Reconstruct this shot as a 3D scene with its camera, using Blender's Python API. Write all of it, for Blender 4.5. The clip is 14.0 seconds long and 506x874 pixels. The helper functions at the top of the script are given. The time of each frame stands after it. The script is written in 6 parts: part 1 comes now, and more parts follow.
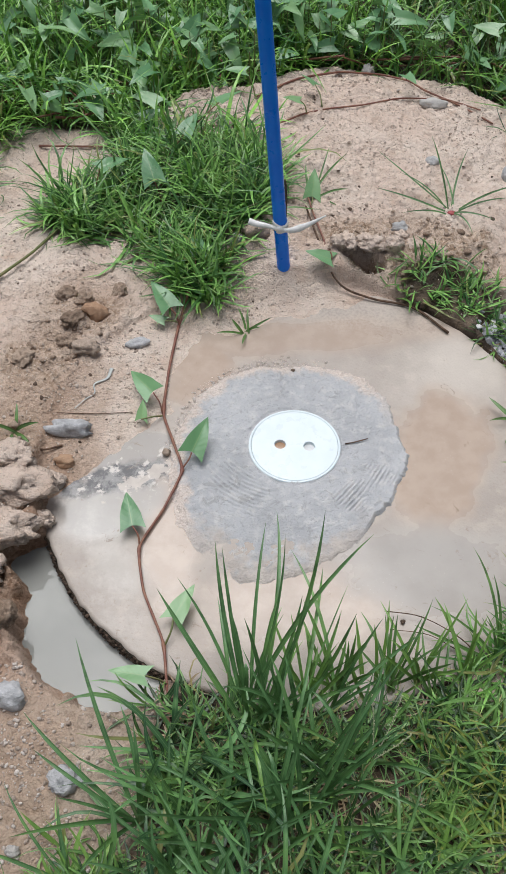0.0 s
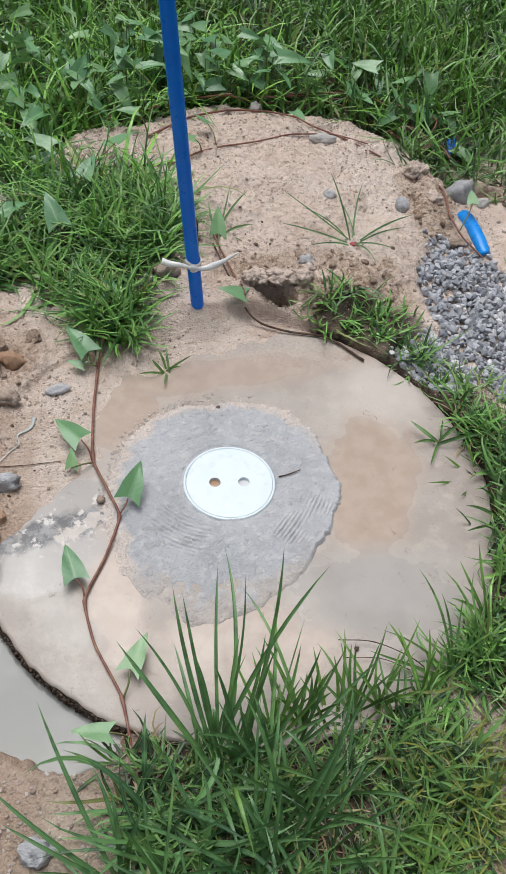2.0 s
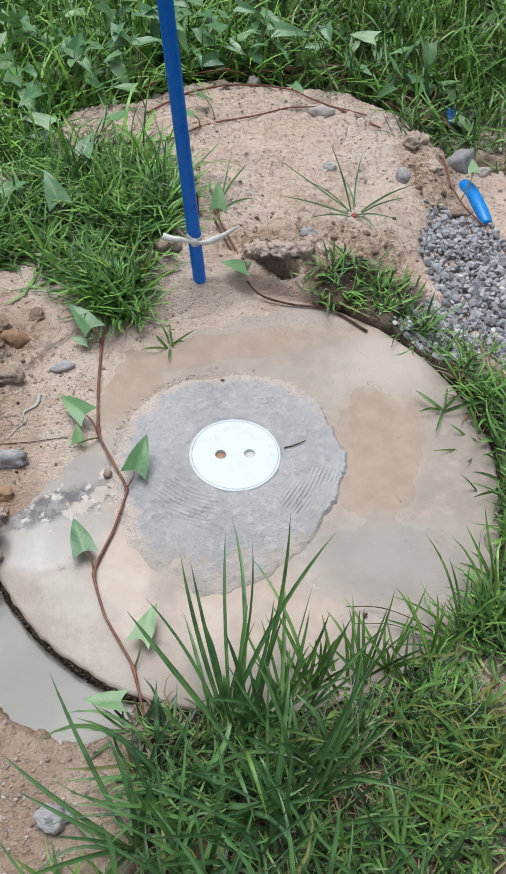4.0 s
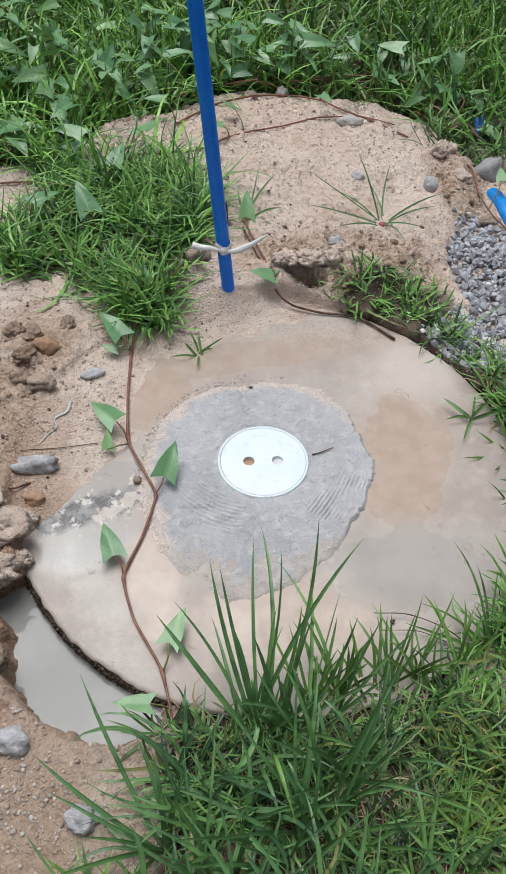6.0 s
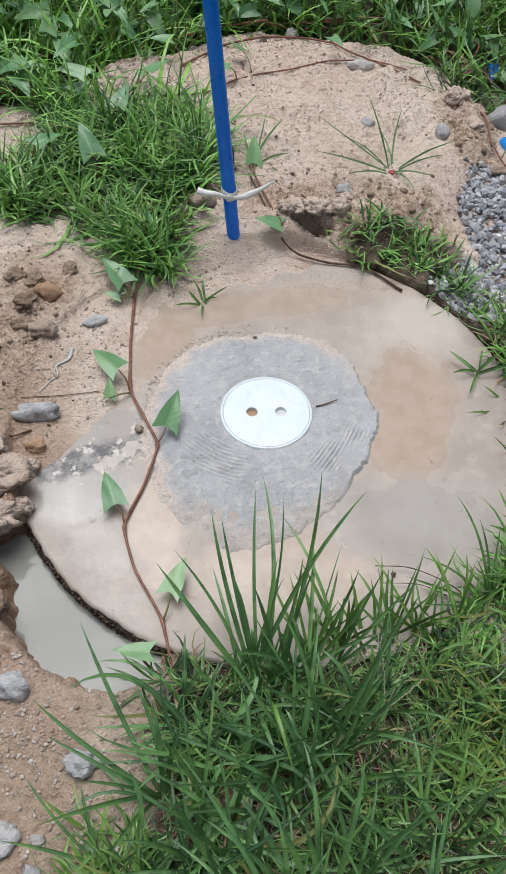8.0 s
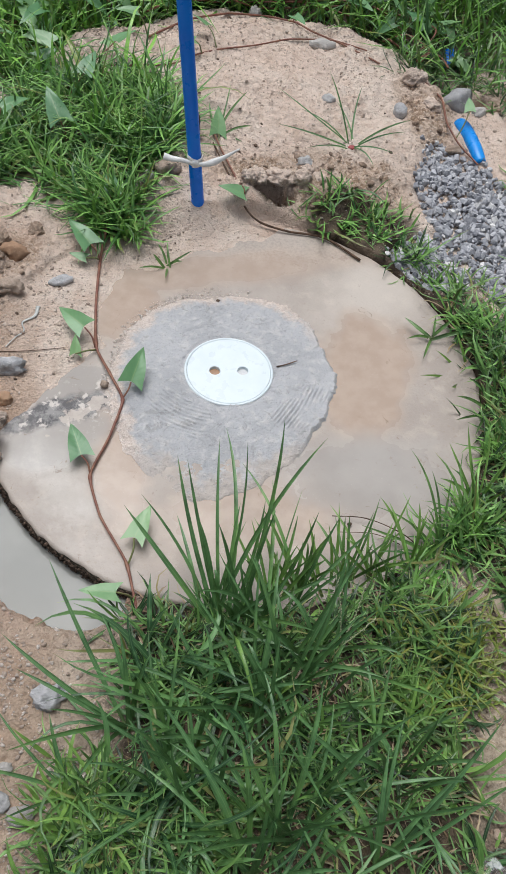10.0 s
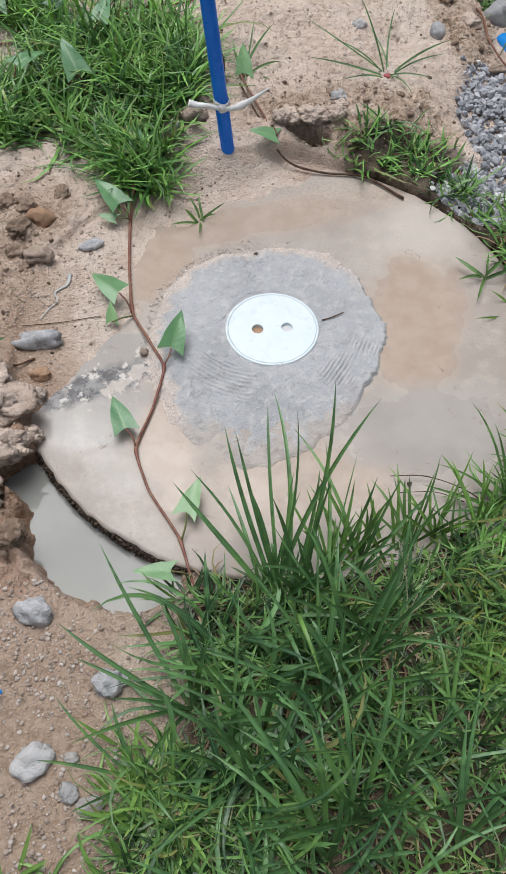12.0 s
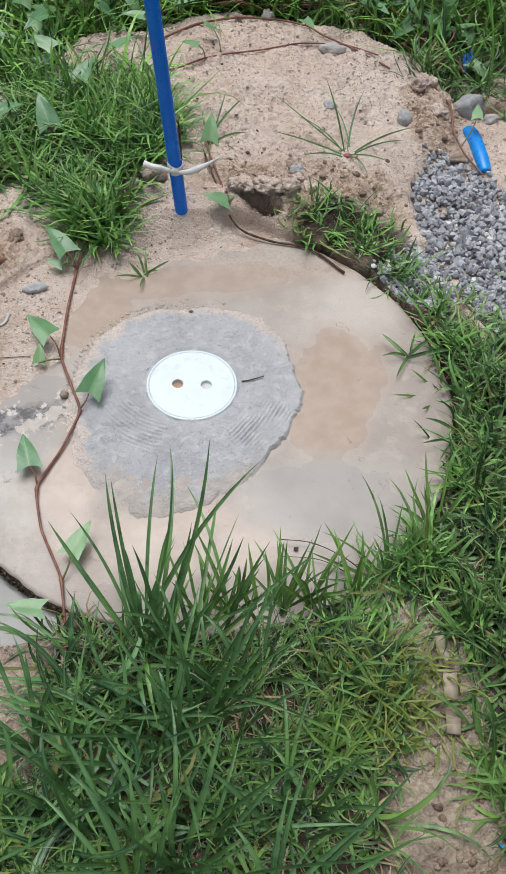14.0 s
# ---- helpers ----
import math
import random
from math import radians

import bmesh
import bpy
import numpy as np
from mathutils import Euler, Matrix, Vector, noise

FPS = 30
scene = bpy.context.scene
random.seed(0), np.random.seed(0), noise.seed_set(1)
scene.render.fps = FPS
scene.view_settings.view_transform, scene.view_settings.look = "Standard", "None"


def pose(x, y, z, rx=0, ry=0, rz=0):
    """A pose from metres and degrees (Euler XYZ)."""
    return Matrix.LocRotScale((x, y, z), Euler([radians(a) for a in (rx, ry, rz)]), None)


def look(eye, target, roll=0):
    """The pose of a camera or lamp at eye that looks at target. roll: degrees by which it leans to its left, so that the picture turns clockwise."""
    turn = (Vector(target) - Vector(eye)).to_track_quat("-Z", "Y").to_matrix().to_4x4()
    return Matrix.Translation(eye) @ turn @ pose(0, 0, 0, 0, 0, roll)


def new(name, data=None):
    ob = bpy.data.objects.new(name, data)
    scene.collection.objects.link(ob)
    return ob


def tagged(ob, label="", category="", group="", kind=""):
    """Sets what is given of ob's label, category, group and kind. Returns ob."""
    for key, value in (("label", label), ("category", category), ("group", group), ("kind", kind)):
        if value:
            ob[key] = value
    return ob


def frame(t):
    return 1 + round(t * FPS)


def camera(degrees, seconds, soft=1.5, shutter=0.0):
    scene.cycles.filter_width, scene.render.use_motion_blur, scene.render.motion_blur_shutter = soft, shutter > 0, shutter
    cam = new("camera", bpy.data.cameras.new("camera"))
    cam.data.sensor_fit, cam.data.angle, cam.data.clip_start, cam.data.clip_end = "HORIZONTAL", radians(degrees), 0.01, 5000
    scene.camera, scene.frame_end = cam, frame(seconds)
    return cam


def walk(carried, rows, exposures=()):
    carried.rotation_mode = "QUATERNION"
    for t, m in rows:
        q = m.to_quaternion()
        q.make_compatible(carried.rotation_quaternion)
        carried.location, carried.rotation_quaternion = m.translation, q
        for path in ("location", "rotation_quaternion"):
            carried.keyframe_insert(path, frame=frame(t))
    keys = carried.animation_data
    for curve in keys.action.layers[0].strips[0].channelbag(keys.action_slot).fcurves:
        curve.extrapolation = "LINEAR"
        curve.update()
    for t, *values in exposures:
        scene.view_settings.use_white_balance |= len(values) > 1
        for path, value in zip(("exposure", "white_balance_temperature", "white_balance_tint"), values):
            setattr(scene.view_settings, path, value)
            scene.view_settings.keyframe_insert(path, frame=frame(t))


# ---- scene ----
cam = camera(31.6, 14.0, soft=0.75)
PATH = [
    (0, (0.002, -1.195, 1.532), (-0.094, 0.045, -0.034), 0.3),
    (0.5, (0.036, -1.208, 1.568), (-0.056, 0.098, 0.056), -1.2),
    (1, (-0.086, -1.208, 1.538), (-0.08, 0.112, 0.035), 0.0),
    (1.5, (-0.132, -1.198, 1.534), (0.111, 0.113, 0.043), 9.4),
    (2, (-0.122, -1.18, 1.545), (0.057, 0.109, 0.026), 5.6),
    (2.5, (-0.111, -1.191, 1.533), (0.073, 0.082, 0.002), 3.1),
    (3, (-0.12, -1.201, 1.531), (0.07, 0.045, -0.022), 4.0),
    (5.5, (-0.117, -1.21, 1.536), (-0.004, 0.083, 0.015), 2.5),
    (6, (-0.127, -1.218, 1.539), (-0.019, 0.065, 0.008), 2.2),
    (6.5, (-0.126, -1.225, 1.53), (-0.012, 0.052, -0.005), 2.2),
    (7, (-0.123, -1.223, 1.539), (-0.017, 0.042, -0.006), 2.6),
    (7.5, (-0.155, -1.212, 1.516), (-0.1, 0.008, -0.068), 3.7),
    (8, (-0.128, -1.211, 1.52), (-0.027, -0.009, -0.075), 3.1),
    (8.2, (-0.123, -1.218, 1.515), (-0.009, -0.013, -0.077), 3.1),
    (10.3, (-0.164, -1.346, 1.522), (0.054, -0.168, -0.079), 8.8),
    (10.5, (-0.14, -1.376, 1.542), (0.031, -0.246, -0.1), 8.5),
    (11, (-0.109, -1.454, 1.547), (-0.002, -0.343, -0.112), 6.2),
    (11.5, (-0.088, -1.352, 1.52), (0.013, -0.292, -0.173), 5.1),
    (12, (-0.155, -1.225, 1.481), (-0.052, -0.143, -0.198), 0.7),
    (12.5, (-0.121, -1.231, 1.523), (0.055, -0.099, -0.116), 3.5),
    (13, (0.157, -1.324, 1.566), (0.118, -0.175, -0.071), 2.8),
    (13.5, (0.236, -1.374, 1.545), (0.165, -0.197, -0.071), -0.1),
    (14, (0.097, -1.259, 1.519), (0.139, -0.07, -0.088), 3.8),
]
walk(cam, [(t, look(eye, target, roll)) for t, eye, target, roll in PATH])

# ---------------------------------------------------------------- light
world = bpy.data.worlds.new("overcast_sky")
scene.world = world
world.use_nodes = True
wn, wl = world.node_tree.nodes, world.node_tree.links
sky = wn.new("ShaderNodeTexSky")
sky.sky_type = "NISHITA"
sky.sun_disc = False
sky.sun_elevation = radians(74)
sky.sun_rotation = radians(-29)
sky.dust_density = 6.0
soft_sky = wn.new("ShaderNodeHueSaturation")
soft_sky.inputs["Saturation"].default_value = 0.6
wl.new(sky.outputs[0], soft_sky.inputs["Color"])
wl.new(soft_sky.outputs[0], wn["Background"].inputs["Color"])
wn["Background"].inputs["Strength"].default_value = 0.078

sun = new("sun", bpy.data.lights.new("sun", "SUN"))
sun.data.energy = 2.0
sun.data.angle = radians(42)
sun.data.color = (0.92, 0.955, 1.0)
sun.matrix_world = look((-0.5, 0.9, 3.6), (0, 0, 0))
scene.view_settings.exposure = 0.12


# ---------------------------------------------------------------- node helpers
class Mat:
    """A node material with short helpers."""

    def __init__(self, name, rough=0.8, spec=0.4):
        self.m = bpy.data.materials.new(name)
        self.m.use_nodes = True
        self.n, self.l = self.m.node_tree.nodes, self.m.node_tree.links
        self.b = self.n["Principled BSDF"]
        self.out = self.n["Material Output"]
        self.b.inputs["Roughness"].default_value = rough
        self.b.inputs["Specular IOR Level"].default_value = spec
        self.pos = self.n.new("ShaderNodeTexCoord").outputs["Object"]

    def put(self, socket, value):
        if isinstance(value, bpy.types.NodeSocket):
            self.l.new(value, socket)
        else:
            socket.default_value = value

    def noise(self, scale, detail=4.0, rough=0.55, vec=None, warp=0.0):
        t = self.n.new("ShaderNodeTexNoise")
        t.inputs["Scale"].default_value = scale
        t.inputs["Detail"].default_value = detail
        t.inputs["Roughness"].default_value = rough
        t.inputs["Distortion"].default_value = warp
        self.l.new(vec or self.pos, t.inputs["Vector"])
        return t.outputs["Fac"]

    def cells(self, scale, feature="F1", vec=None, out="Distance"):
        t = self.n.new("ShaderNodeTexVoronoi")
        t.feature = feature
        t.inputs["Scale"].default_value = scale
        self.l.new(vec or self.pos, t.inputs["Vector"])
        return t.outputs[out]

    def span(self, value, a, b, c=0.0, d=1.0, smooth=True):
        t = self.n.new("ShaderNodeMapRange")
        t.interpolation_type = "SMOOTHSTEP" if smooth else "LINEAR"
        for k, v in zip(("From Min", "From Max", "To Min", "To Max"), (a, b, c, d)):
            t.inputs[k].default_value = v
        self.l.new(value, t.inputs["Value"])
        return t.outputs[0]

    def math(self, op, a, b=0.0):
        t = self.n.new("ShaderNodeMath")
        t.operation = op
        self.put(t.inputs[0], a)
        self.put(t.inputs[1], b)
        return t.outputs[0]

    def mix(self, fac, a, b, kind="MIX"):
        t = self.n.new("ShaderNodeMix")
        t.data_type, t.blend_type = "RGBA", kind
        self.put(t.inputs["Factor"], fac)
        for k, v in ((6, a), (7, b)):
            self.put(t.inputs[k], v if isinstance(v, bpy.types.NodeSocket) else (*v, 1.0))
        return t.outputs[2]

    def attr(self, name):
        t = self.n.new("ShaderNodeAttribute")
        t.attribute_name = name
        return t.outputs["Fac"]

    def island(self):
        return self.n.new("ShaderNodeNewGeometry").outputs["Random Per Island"]

    def rand(self):
        return self.n.new("ShaderNodeObjectInfo").outputs["Random"]

    def blob(self, x, y, rx, ry, turn=0.0, soft=0.2, rag=0.5, scale=9.0):
        """A soft ragged patch on a level surface: 1 inside, 0 outside."""
        t = self.n.new("ShaderNodeMapping")
        t.vector_type = "TEXTURE"
        t.inputs["Location"].default_value = (x, y, 0)
        t.inputs["Rotation"].default_value = (0, 0, radians(turn))
        t.inputs["Scale"].default_value = (rx, ry, 1)
        self.l.new(self.pos, t.inputs["Vector"])
        v = self.n.new("ShaderNodeVectorMath")
        v.operation = "LENGTH"
        self.l.new(t.outputs[0], v.inputs[0])
        d = self.math("ADD", v.outputs["Value"], self.math("MULTIPLY", self.math("SUBTRACT", self.noise(scale, 5), 0.5), rag * 2))
        return self.span(d, 1 + soft, 1 - soft)

    def color(self, c):
        self.put(self.b.inputs["Base Color"], c if isinstance(c, bpy.types.NodeSocket) else (*c, 1.0))
        return self

    def rough(self, r):
        self.put(self.b.inputs["Roughness"], r)
        return self

    def bump(self, height, distance=0.002, strength=1.0):
        t = self.n.new("ShaderNodeBump")
        t.inputs["Distance"].default_value = distance
        self.put(t.inputs["Strength"], strength)
        self.l.new(height, t.inputs["Height"])
        self.l.new(t.outputs[0], self.b.inputs["Normal"])
        return self

    def leafy(self, amount, tint):
        """Light that shines through a thin leaf."""
        t = self.n.new("ShaderNodeBsdfTranslucent")
        self.put(t.inputs["Color"], tint if isinstance(tint, bpy.types.NodeSocket) else (*tint, 1))
        s = self.n.new("ShaderNodeMixShader")
        s.inputs[0].default_value = amount
        self.l.new(self.b.outputs[0], s.inputs[1])
        self.l.new(t.outputs[0], s.inputs[2])
        self.l.new(s.outputs[0], self.out.inputs["Surface"])
        return self


# ---------------------------------------------------------------- materials
def sand_material():
    a = Mat("pale_sandy_soil", 0.9, 0.25)
    big, mid, fine = a.noise(3.2, 5), a.noise(19, 7, 0.68), a.noise(170, 5, 0.75)
    lump = a.noise(75, 5, 0.65, warp=0.6)
    c = a.mix(a.span(big, 0.35, 0.65), (0.765, 0.612, 0.512), (0.835, 0.712, 0.612))
    c = a.mix(a.span(mid, 0.48, 0.70, 0, 0.8), c, (0.67, 0.515, 0.41))
    # Dark grit in the hollows, strengthened to imitate shade between lumps.
    c = a.mix(a.span(lump, 0.44, 0.33, 0, 0.5), c, (0.36, 0.25, 0.18))
    c = a.mix(a.span(lump, 0.56, 0.68, 0, 0.6), c, (0.72, 0.62, 0.53))
    c = a.mix(a.span(fine, 0.56, 0.70, 0, 0.7), c, (0.76, 0.67, 0.58))
    # Finer dark grit, likewise painting in the shade between grains.
    c = a.mix(a.span(fine, 0.42, 0.32, 0, 0.6), c, (0.26, 0.18, 0.13))
    c = a.mix(a.span(a.noise(8, 6, 0.65), 0.50, 0.68, 0, 0.55), c, (0.62, 0.455, 0.355))
    grit = a.cells(210)
    c = a.mix(a.math("MULTIPLY", a.span(grit, 0.26, 0.14), a.span(a.noise(90, 3), 0.52, 0.60)), c, (0.78, 0.72, 0.65))
    rust = a.blob(-0.50, 0.36, 0.05, 0.04, 0, 0.3, 0.6, 30)
    c = a.mix(a.math("MULTIPLY", rust, 0.5), c, (0.32, 0.13, 0.05))
    loam = a.math("MAXIMUM", a.blob(-0.58, -0.10, 0.15, 0.36, 0, 0.5, 1.0, 9), a.math("MULTIPLY", a.blob(-0.56, 0.40, 0.12, 0.08, 0, 0.5, 1.2, 14), 0.6))
    c = a.mix(a.math("MULTIPLY", loam, 0.8), c, a.mix(a.span(fine, 0.35, 0.65), (0.34, 0.225, 0.15), (0.62, 0.465, 0.355)))
    crumb = a.math("MULTIPLY", a.attr("crumb"), a.span(a.noise(13, 5, 0.7), 0.36, 0.56, 0.35, 1.0))
    c = a.mix(crumb, c, a.mix(a.span(lump, 0.36, 0.64), (0.33, 0.225, 0.15), (0.70, 0.555, 0.44)))
    olive = a.math("MAXIMUM", a.blob(0.45, -0.98, 0.40, 0.46, 0, 0.3, 0.5, 6), a.math("MULTIPLY", a.blob(-0.40, -1.0, 0.25, 0.40, 0, 0.3, 0.5, 6), 0.6))
    c = a.mix(a.math("MULTIPLY", olive, 0.9), c, a.mix(a.span(lump, 0.35, 0.65), (0.40, 0.335, 0.245), (0.70, 0.61, 0.485)))
    # Humus under grass, made near black to carry the shade between blades too.
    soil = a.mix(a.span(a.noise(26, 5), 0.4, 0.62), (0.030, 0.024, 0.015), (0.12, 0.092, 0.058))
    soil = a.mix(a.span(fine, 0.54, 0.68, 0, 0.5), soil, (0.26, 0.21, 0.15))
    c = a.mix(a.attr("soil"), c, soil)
    lawn = a.mix(a.span(a.noise(1.7, 6, 0.7), 0.4, 0.62), (0.035, 0.085, 0.022), (0.10, 0.20, 0.05))
    c = a.mix(a.math("MULTIPLY", a.attr("sward"), a.span(mid, 0.62, 0.35, 0.55, 1.0)), c, lawn)
    c = a.mix(a.attr("damp"), c, a.mix(0.75, c, (0.54, 0.38, 0.28), "MULTIPLY"))
    h = a.math("ADD", a.math("MULTIPLY", mid, 0.8), a.math("MULTIPLY", fine, 0.55))
    h = a.math("ADD", h, a.math("MULTIPLY", lump, 0.8))
    h = a.math("SUBTRACT", h, a.math("MULTIPLY", grit, 0.25))
    a.color(c).bump(h, 0.011, 1.0)
    a.put(a.b.inputs["Roughness"], a.span(a.attr("damp"), 0, 1, 0.92, 0.55))
    return a.m


def slab_material():
    """Old concrete under a film of muddy rain water."""
    a = Mat("wet_muddy_concrete", 0.4, 0.5)
    big, mid, fine = a.noise(4.5, 5), a.noise(22, 6, 0.6), a.noise(140, 4, 0.65)
    c = a.mix(a.span(big, 0.35, 0.65), (0.345, 0.298, 0.260), (0.430, 0.378, 0.335))
    c = a.mix(a.math("MULTIPLY", a.span(mid, 0.5, 0.72), 0.5), c, (0.53, 0.465, 0.40))
    c = a.mix(a.math("MULTIPLY", a.span(fine, 0.45, 0.3), 0.4), c, (0.32, 0.25, 0.19))
    # Pale patches put into the colour where the wet slab shows bright highlights.
    glare = a.blob(0.36, 0.26, 0.11, 0.12, -40, 0.6, 0.7, 12)
    c = a.mix(a.math("MULTIPLY", glare, 0.6), c, (0.60, 0.545, 0.48))
    glare_two = a.blob(-0.35, -0.30, 0.045, 0.13, 28, 0.6, 1.6, 16)
    c = a.mix(a.math("MULTIPLY", glare_two, 0.4), c, (0.60, 0.575, 0.53))
    # silt that has settled out brown
    silt = a.math("MAXIMUM", a.blob(0.305, -0.03, 0.115, 0.165, -10, 0.24, 0.6, 7), a.blob(0.34, 0.08, 0.100, 0.115, 20, 0.4, 0.8, 9))
    silt_two = a.blob(-0.02, 0.335, 0.36, 0.055, 10, 0.5, 0.8, 6)
    silt_three = a.blob(-0.24, 0.215, 0.085, 0.105, -30, 0.45, 0.9, 9)
    silt_four = a.blob(-0.25, -0.25, 0.065, 0.16, 12, 0.45, 0.9, 9)
    silt_five = a.blob(0.04, -0.38, 0.22, 0.09, 8, 0.5, 0.8, 8)
    brown = a.math("MAXIMUM", a.math("MAXIMUM", silt, a.math("MULTIPLY", silt_two, 0.85)), a.math("MAXIMUM", silt_three, a.math("MAXIMUM", a.math("MULTIPLY", silt_four, 0.9), a.math("MULTIPLY", silt_five, 0.85))))
    c = a.mix(a.math("MULTIPLY", brown, 0.92), c, a.mix(a.span(mid, 0.35, 0.65), (0.415, 0.318, 0.250), (0.465, 0.365, 0.292)))
    # cloudy standing water
    cloud = a.blob(0.29, -0.29, 0.17, 0.115, 5, 0.4, 0.7, 7)
    cloud_two = a.blob(-0.37, -0.19, 0.12, 0.075, 30, 0.3, 0.4, 9)
    cloud_three = a.blob(-0.35, -0.035, 0.10, 0.05, 15, 0.2, 0.5, 10)
    murk = a.math("MAXIMUM", cloud, a.math("MAXIMUM", cloud_two, cloud_three))
    c = a.mix(a.math("MULTIPLY", murk, 0.85), c, a.mix(a.span(big, 0.4, 0.6), (0.345, 0.322, 0.297), (0.395, 0.372, 0.347)))
    strip = a.blob(-0.365, -0.112, 0.135, 0.036, 17, 0.3, 0.9, 22)
    c = a.mix(a.math("MULTIPLY", strip, 0.95), c, a.mix(a.span(a.noise(40, 6, 0.7), 0.42, 0.6), (0.06, 0.06, 0.066), (0.24, 0.235, 0.23)))
    crust = a.blob(-0.30, -0.10, 0.07, 0.018, 35, 0.2, 2.4, 48)
    c = a.mix(a.math("MULTIPLY", crust, 0.7), c, (0.57, 0.50, 0.44))
    scum = a.math("MULTIPLY", a.blob(-0.36, -0.10, 0.17, 0.06, 17, 0.4, 1.2, 20), a.span(a.noise(30, 6, 0.7), 0.56, 0.62))
    c = a.mix(a.math("MULTIPLY", scum, 0.85), c, (0.62, 0.575, 0.53))
    chalk = a.math("MULTIPLY", a.blob(-0.36, -0.31, 0.05, 0.17, 32, 0.5, 1.0, 14), a.span(a.noise(26, 7, 0.75), 0.40, 0.72))
    c = a.mix(a.math("MULTIPLY", chalk, 0.45), c, (0.62, 0.58, 0.54))
    dust = a.blob(0.02, 0.46, 0.5, 0.07, -8, 0.5, 1.0, 16)
    c = a.mix(a.math("MULTIPLY", a.math("MULTIPLY", dust, a.span(fine, 0.4, 0.6)), 0.4), c, (0.56, 0.48, 0.41))
    scuff = a.math("MULTIPLY", a.span(a.noise(34, 6, 0.7, warp=1.2), 0.60, 0.70), a.span(a.noise(7, 3), 0.42, 0.6))
    c = a.mix(a.math("MULTIPLY", scuff, 0.7), c, (0.23, 0.17, 0.125))
    speck = a.math("MULTIPLY", a.span(a.cells(120), 0.2, 0.1), a.span(a.noise(25, 3), 0.52, 0.62))
    c = a.mix(a.math("MULTIPLY", speck, 0.2), c, (0.62, 0.56, 0.49))
    wet = a.math("MAXIMUM", murk, a.math("MAXIMUM", brown, a.math("MULTIPLY", strip, 0.7)))
    a.color(c)
    a.rough(a.span(wet, 0, 1, 0.48, 0.16))
    h = a.math("ADD", a.math("MULTIPLY", mid, 0.5), a.math("MULTIPLY", fine, 0.5))
    a.bump(h, 0.0025, a.span(wet, 0, 0.8, 0.8, 0.03))
    return a.m


def mortar_material():
    a = Mat("grey_cement_mortar", 0.75, 0.35)
    big, mid, fine = a.noise(6, 5), a.noise(45, 6, 0.6), a.noise(260, 4, 0.7)
    c = a.mix(a.span(big, 0.35, 0.65), (0.445, 0.453, 0.468), (0.535, 0.543, 0.558))
    c = a.mix(a.math("MULTIPLY", a.span(mid, 0.48, 0.66), 0.6), c, (0.66, 0.65, 0.635))
    c = a.mix(a.math("MULTIPLY", a.span(mid, 0.40, 0.28), 0.4), c, (0.38, 0.38, 0.38))
    c = a.mix(a.math("MULTIPLY", a.span(fine, 0.42, 0.32), 0.5), c, (0.22, 0.22, 0.22))
    edge = a.math("ADD", a.attr("edge"), a.math("MULTIPLY", a.math("SUBTRACT", a.noise(24, 6, 0.65), 0.5), 0.62))
    crumb = a.mix(a.span(fine, 0.35, 0.65), (0.58, 0.475, 0.405), (0.80, 0.71, 0.64))
    c = a.mix(a.math("MULTIPLY", a.span(edge, 0.74, 0.92, 0, 0.9), a.attr("crust")), c, crumb)
    c = a.mix(a.math("MULTIPLY", a.span(a.noise(30, 6, 0.7), 0.56, 0.66), a.span(edge, 0.35, 0.75, 0, 0.6)), c, (0.56, 0.545, 0.52))
    worn = a.math("MULTIPLY", a.attr("thin"), a.span(a.math("ADD", edge, a.math("MULTIPLY", a.noise(17, 6, 0.7), 0.7)), 1.02, 1.26, 0, 0.85))
    c = a.mix(worn, c, a.mix(a.span(mid, 0.4, 0.6), (0.46, 0.405, 0.36), (0.54, 0.48, 0.43)))
    scrape = a.math("MULTIPLY", a.span(a.noise(20, 7, 0.75, warp=1.5), 0.58, 0.63), 0.45)
    c = a.mix(scrape, c, (0.30, 0.295, 0.29))
    a.color(c)
    a.bump(a.math("ADD", mid, a.math("MULTIPLY", fine, 0.45)), 0.008, 1.0)
    a.rough(a.span(a.noise(11, 3), 0.4, 0.65, 0.42, 0.8))
    return a.m


def stone_material(name, dark, light, speck, scale=1.0, vary=0.5):
    a = Mat(name, 0.8, 0.35)
    tone = a.math("ADD", a.math("MULTIPLY", a.rand(), vary), a.math("MULTIPLY", a.island(), vary))
    mid, fine = a.noise(38 * scale, 5, 0.6), a.noise(230 * scale, 3, 0.7)
    c = a.mix(a.span(a.math("ADD", mid, a.math("SUBTRACT", tone, vary)), 0.2, 0.8), dark, light)
    c = a.mix(a.math("MULTIPLY", a.span(fine, 0.55, 0.72), 0.5), c, speck)
    a.color(c).bump(a.math("ADD", mid, a.math("MULTIPLY", fine, 0.6)), 0.007, 1.0)
    return a.m


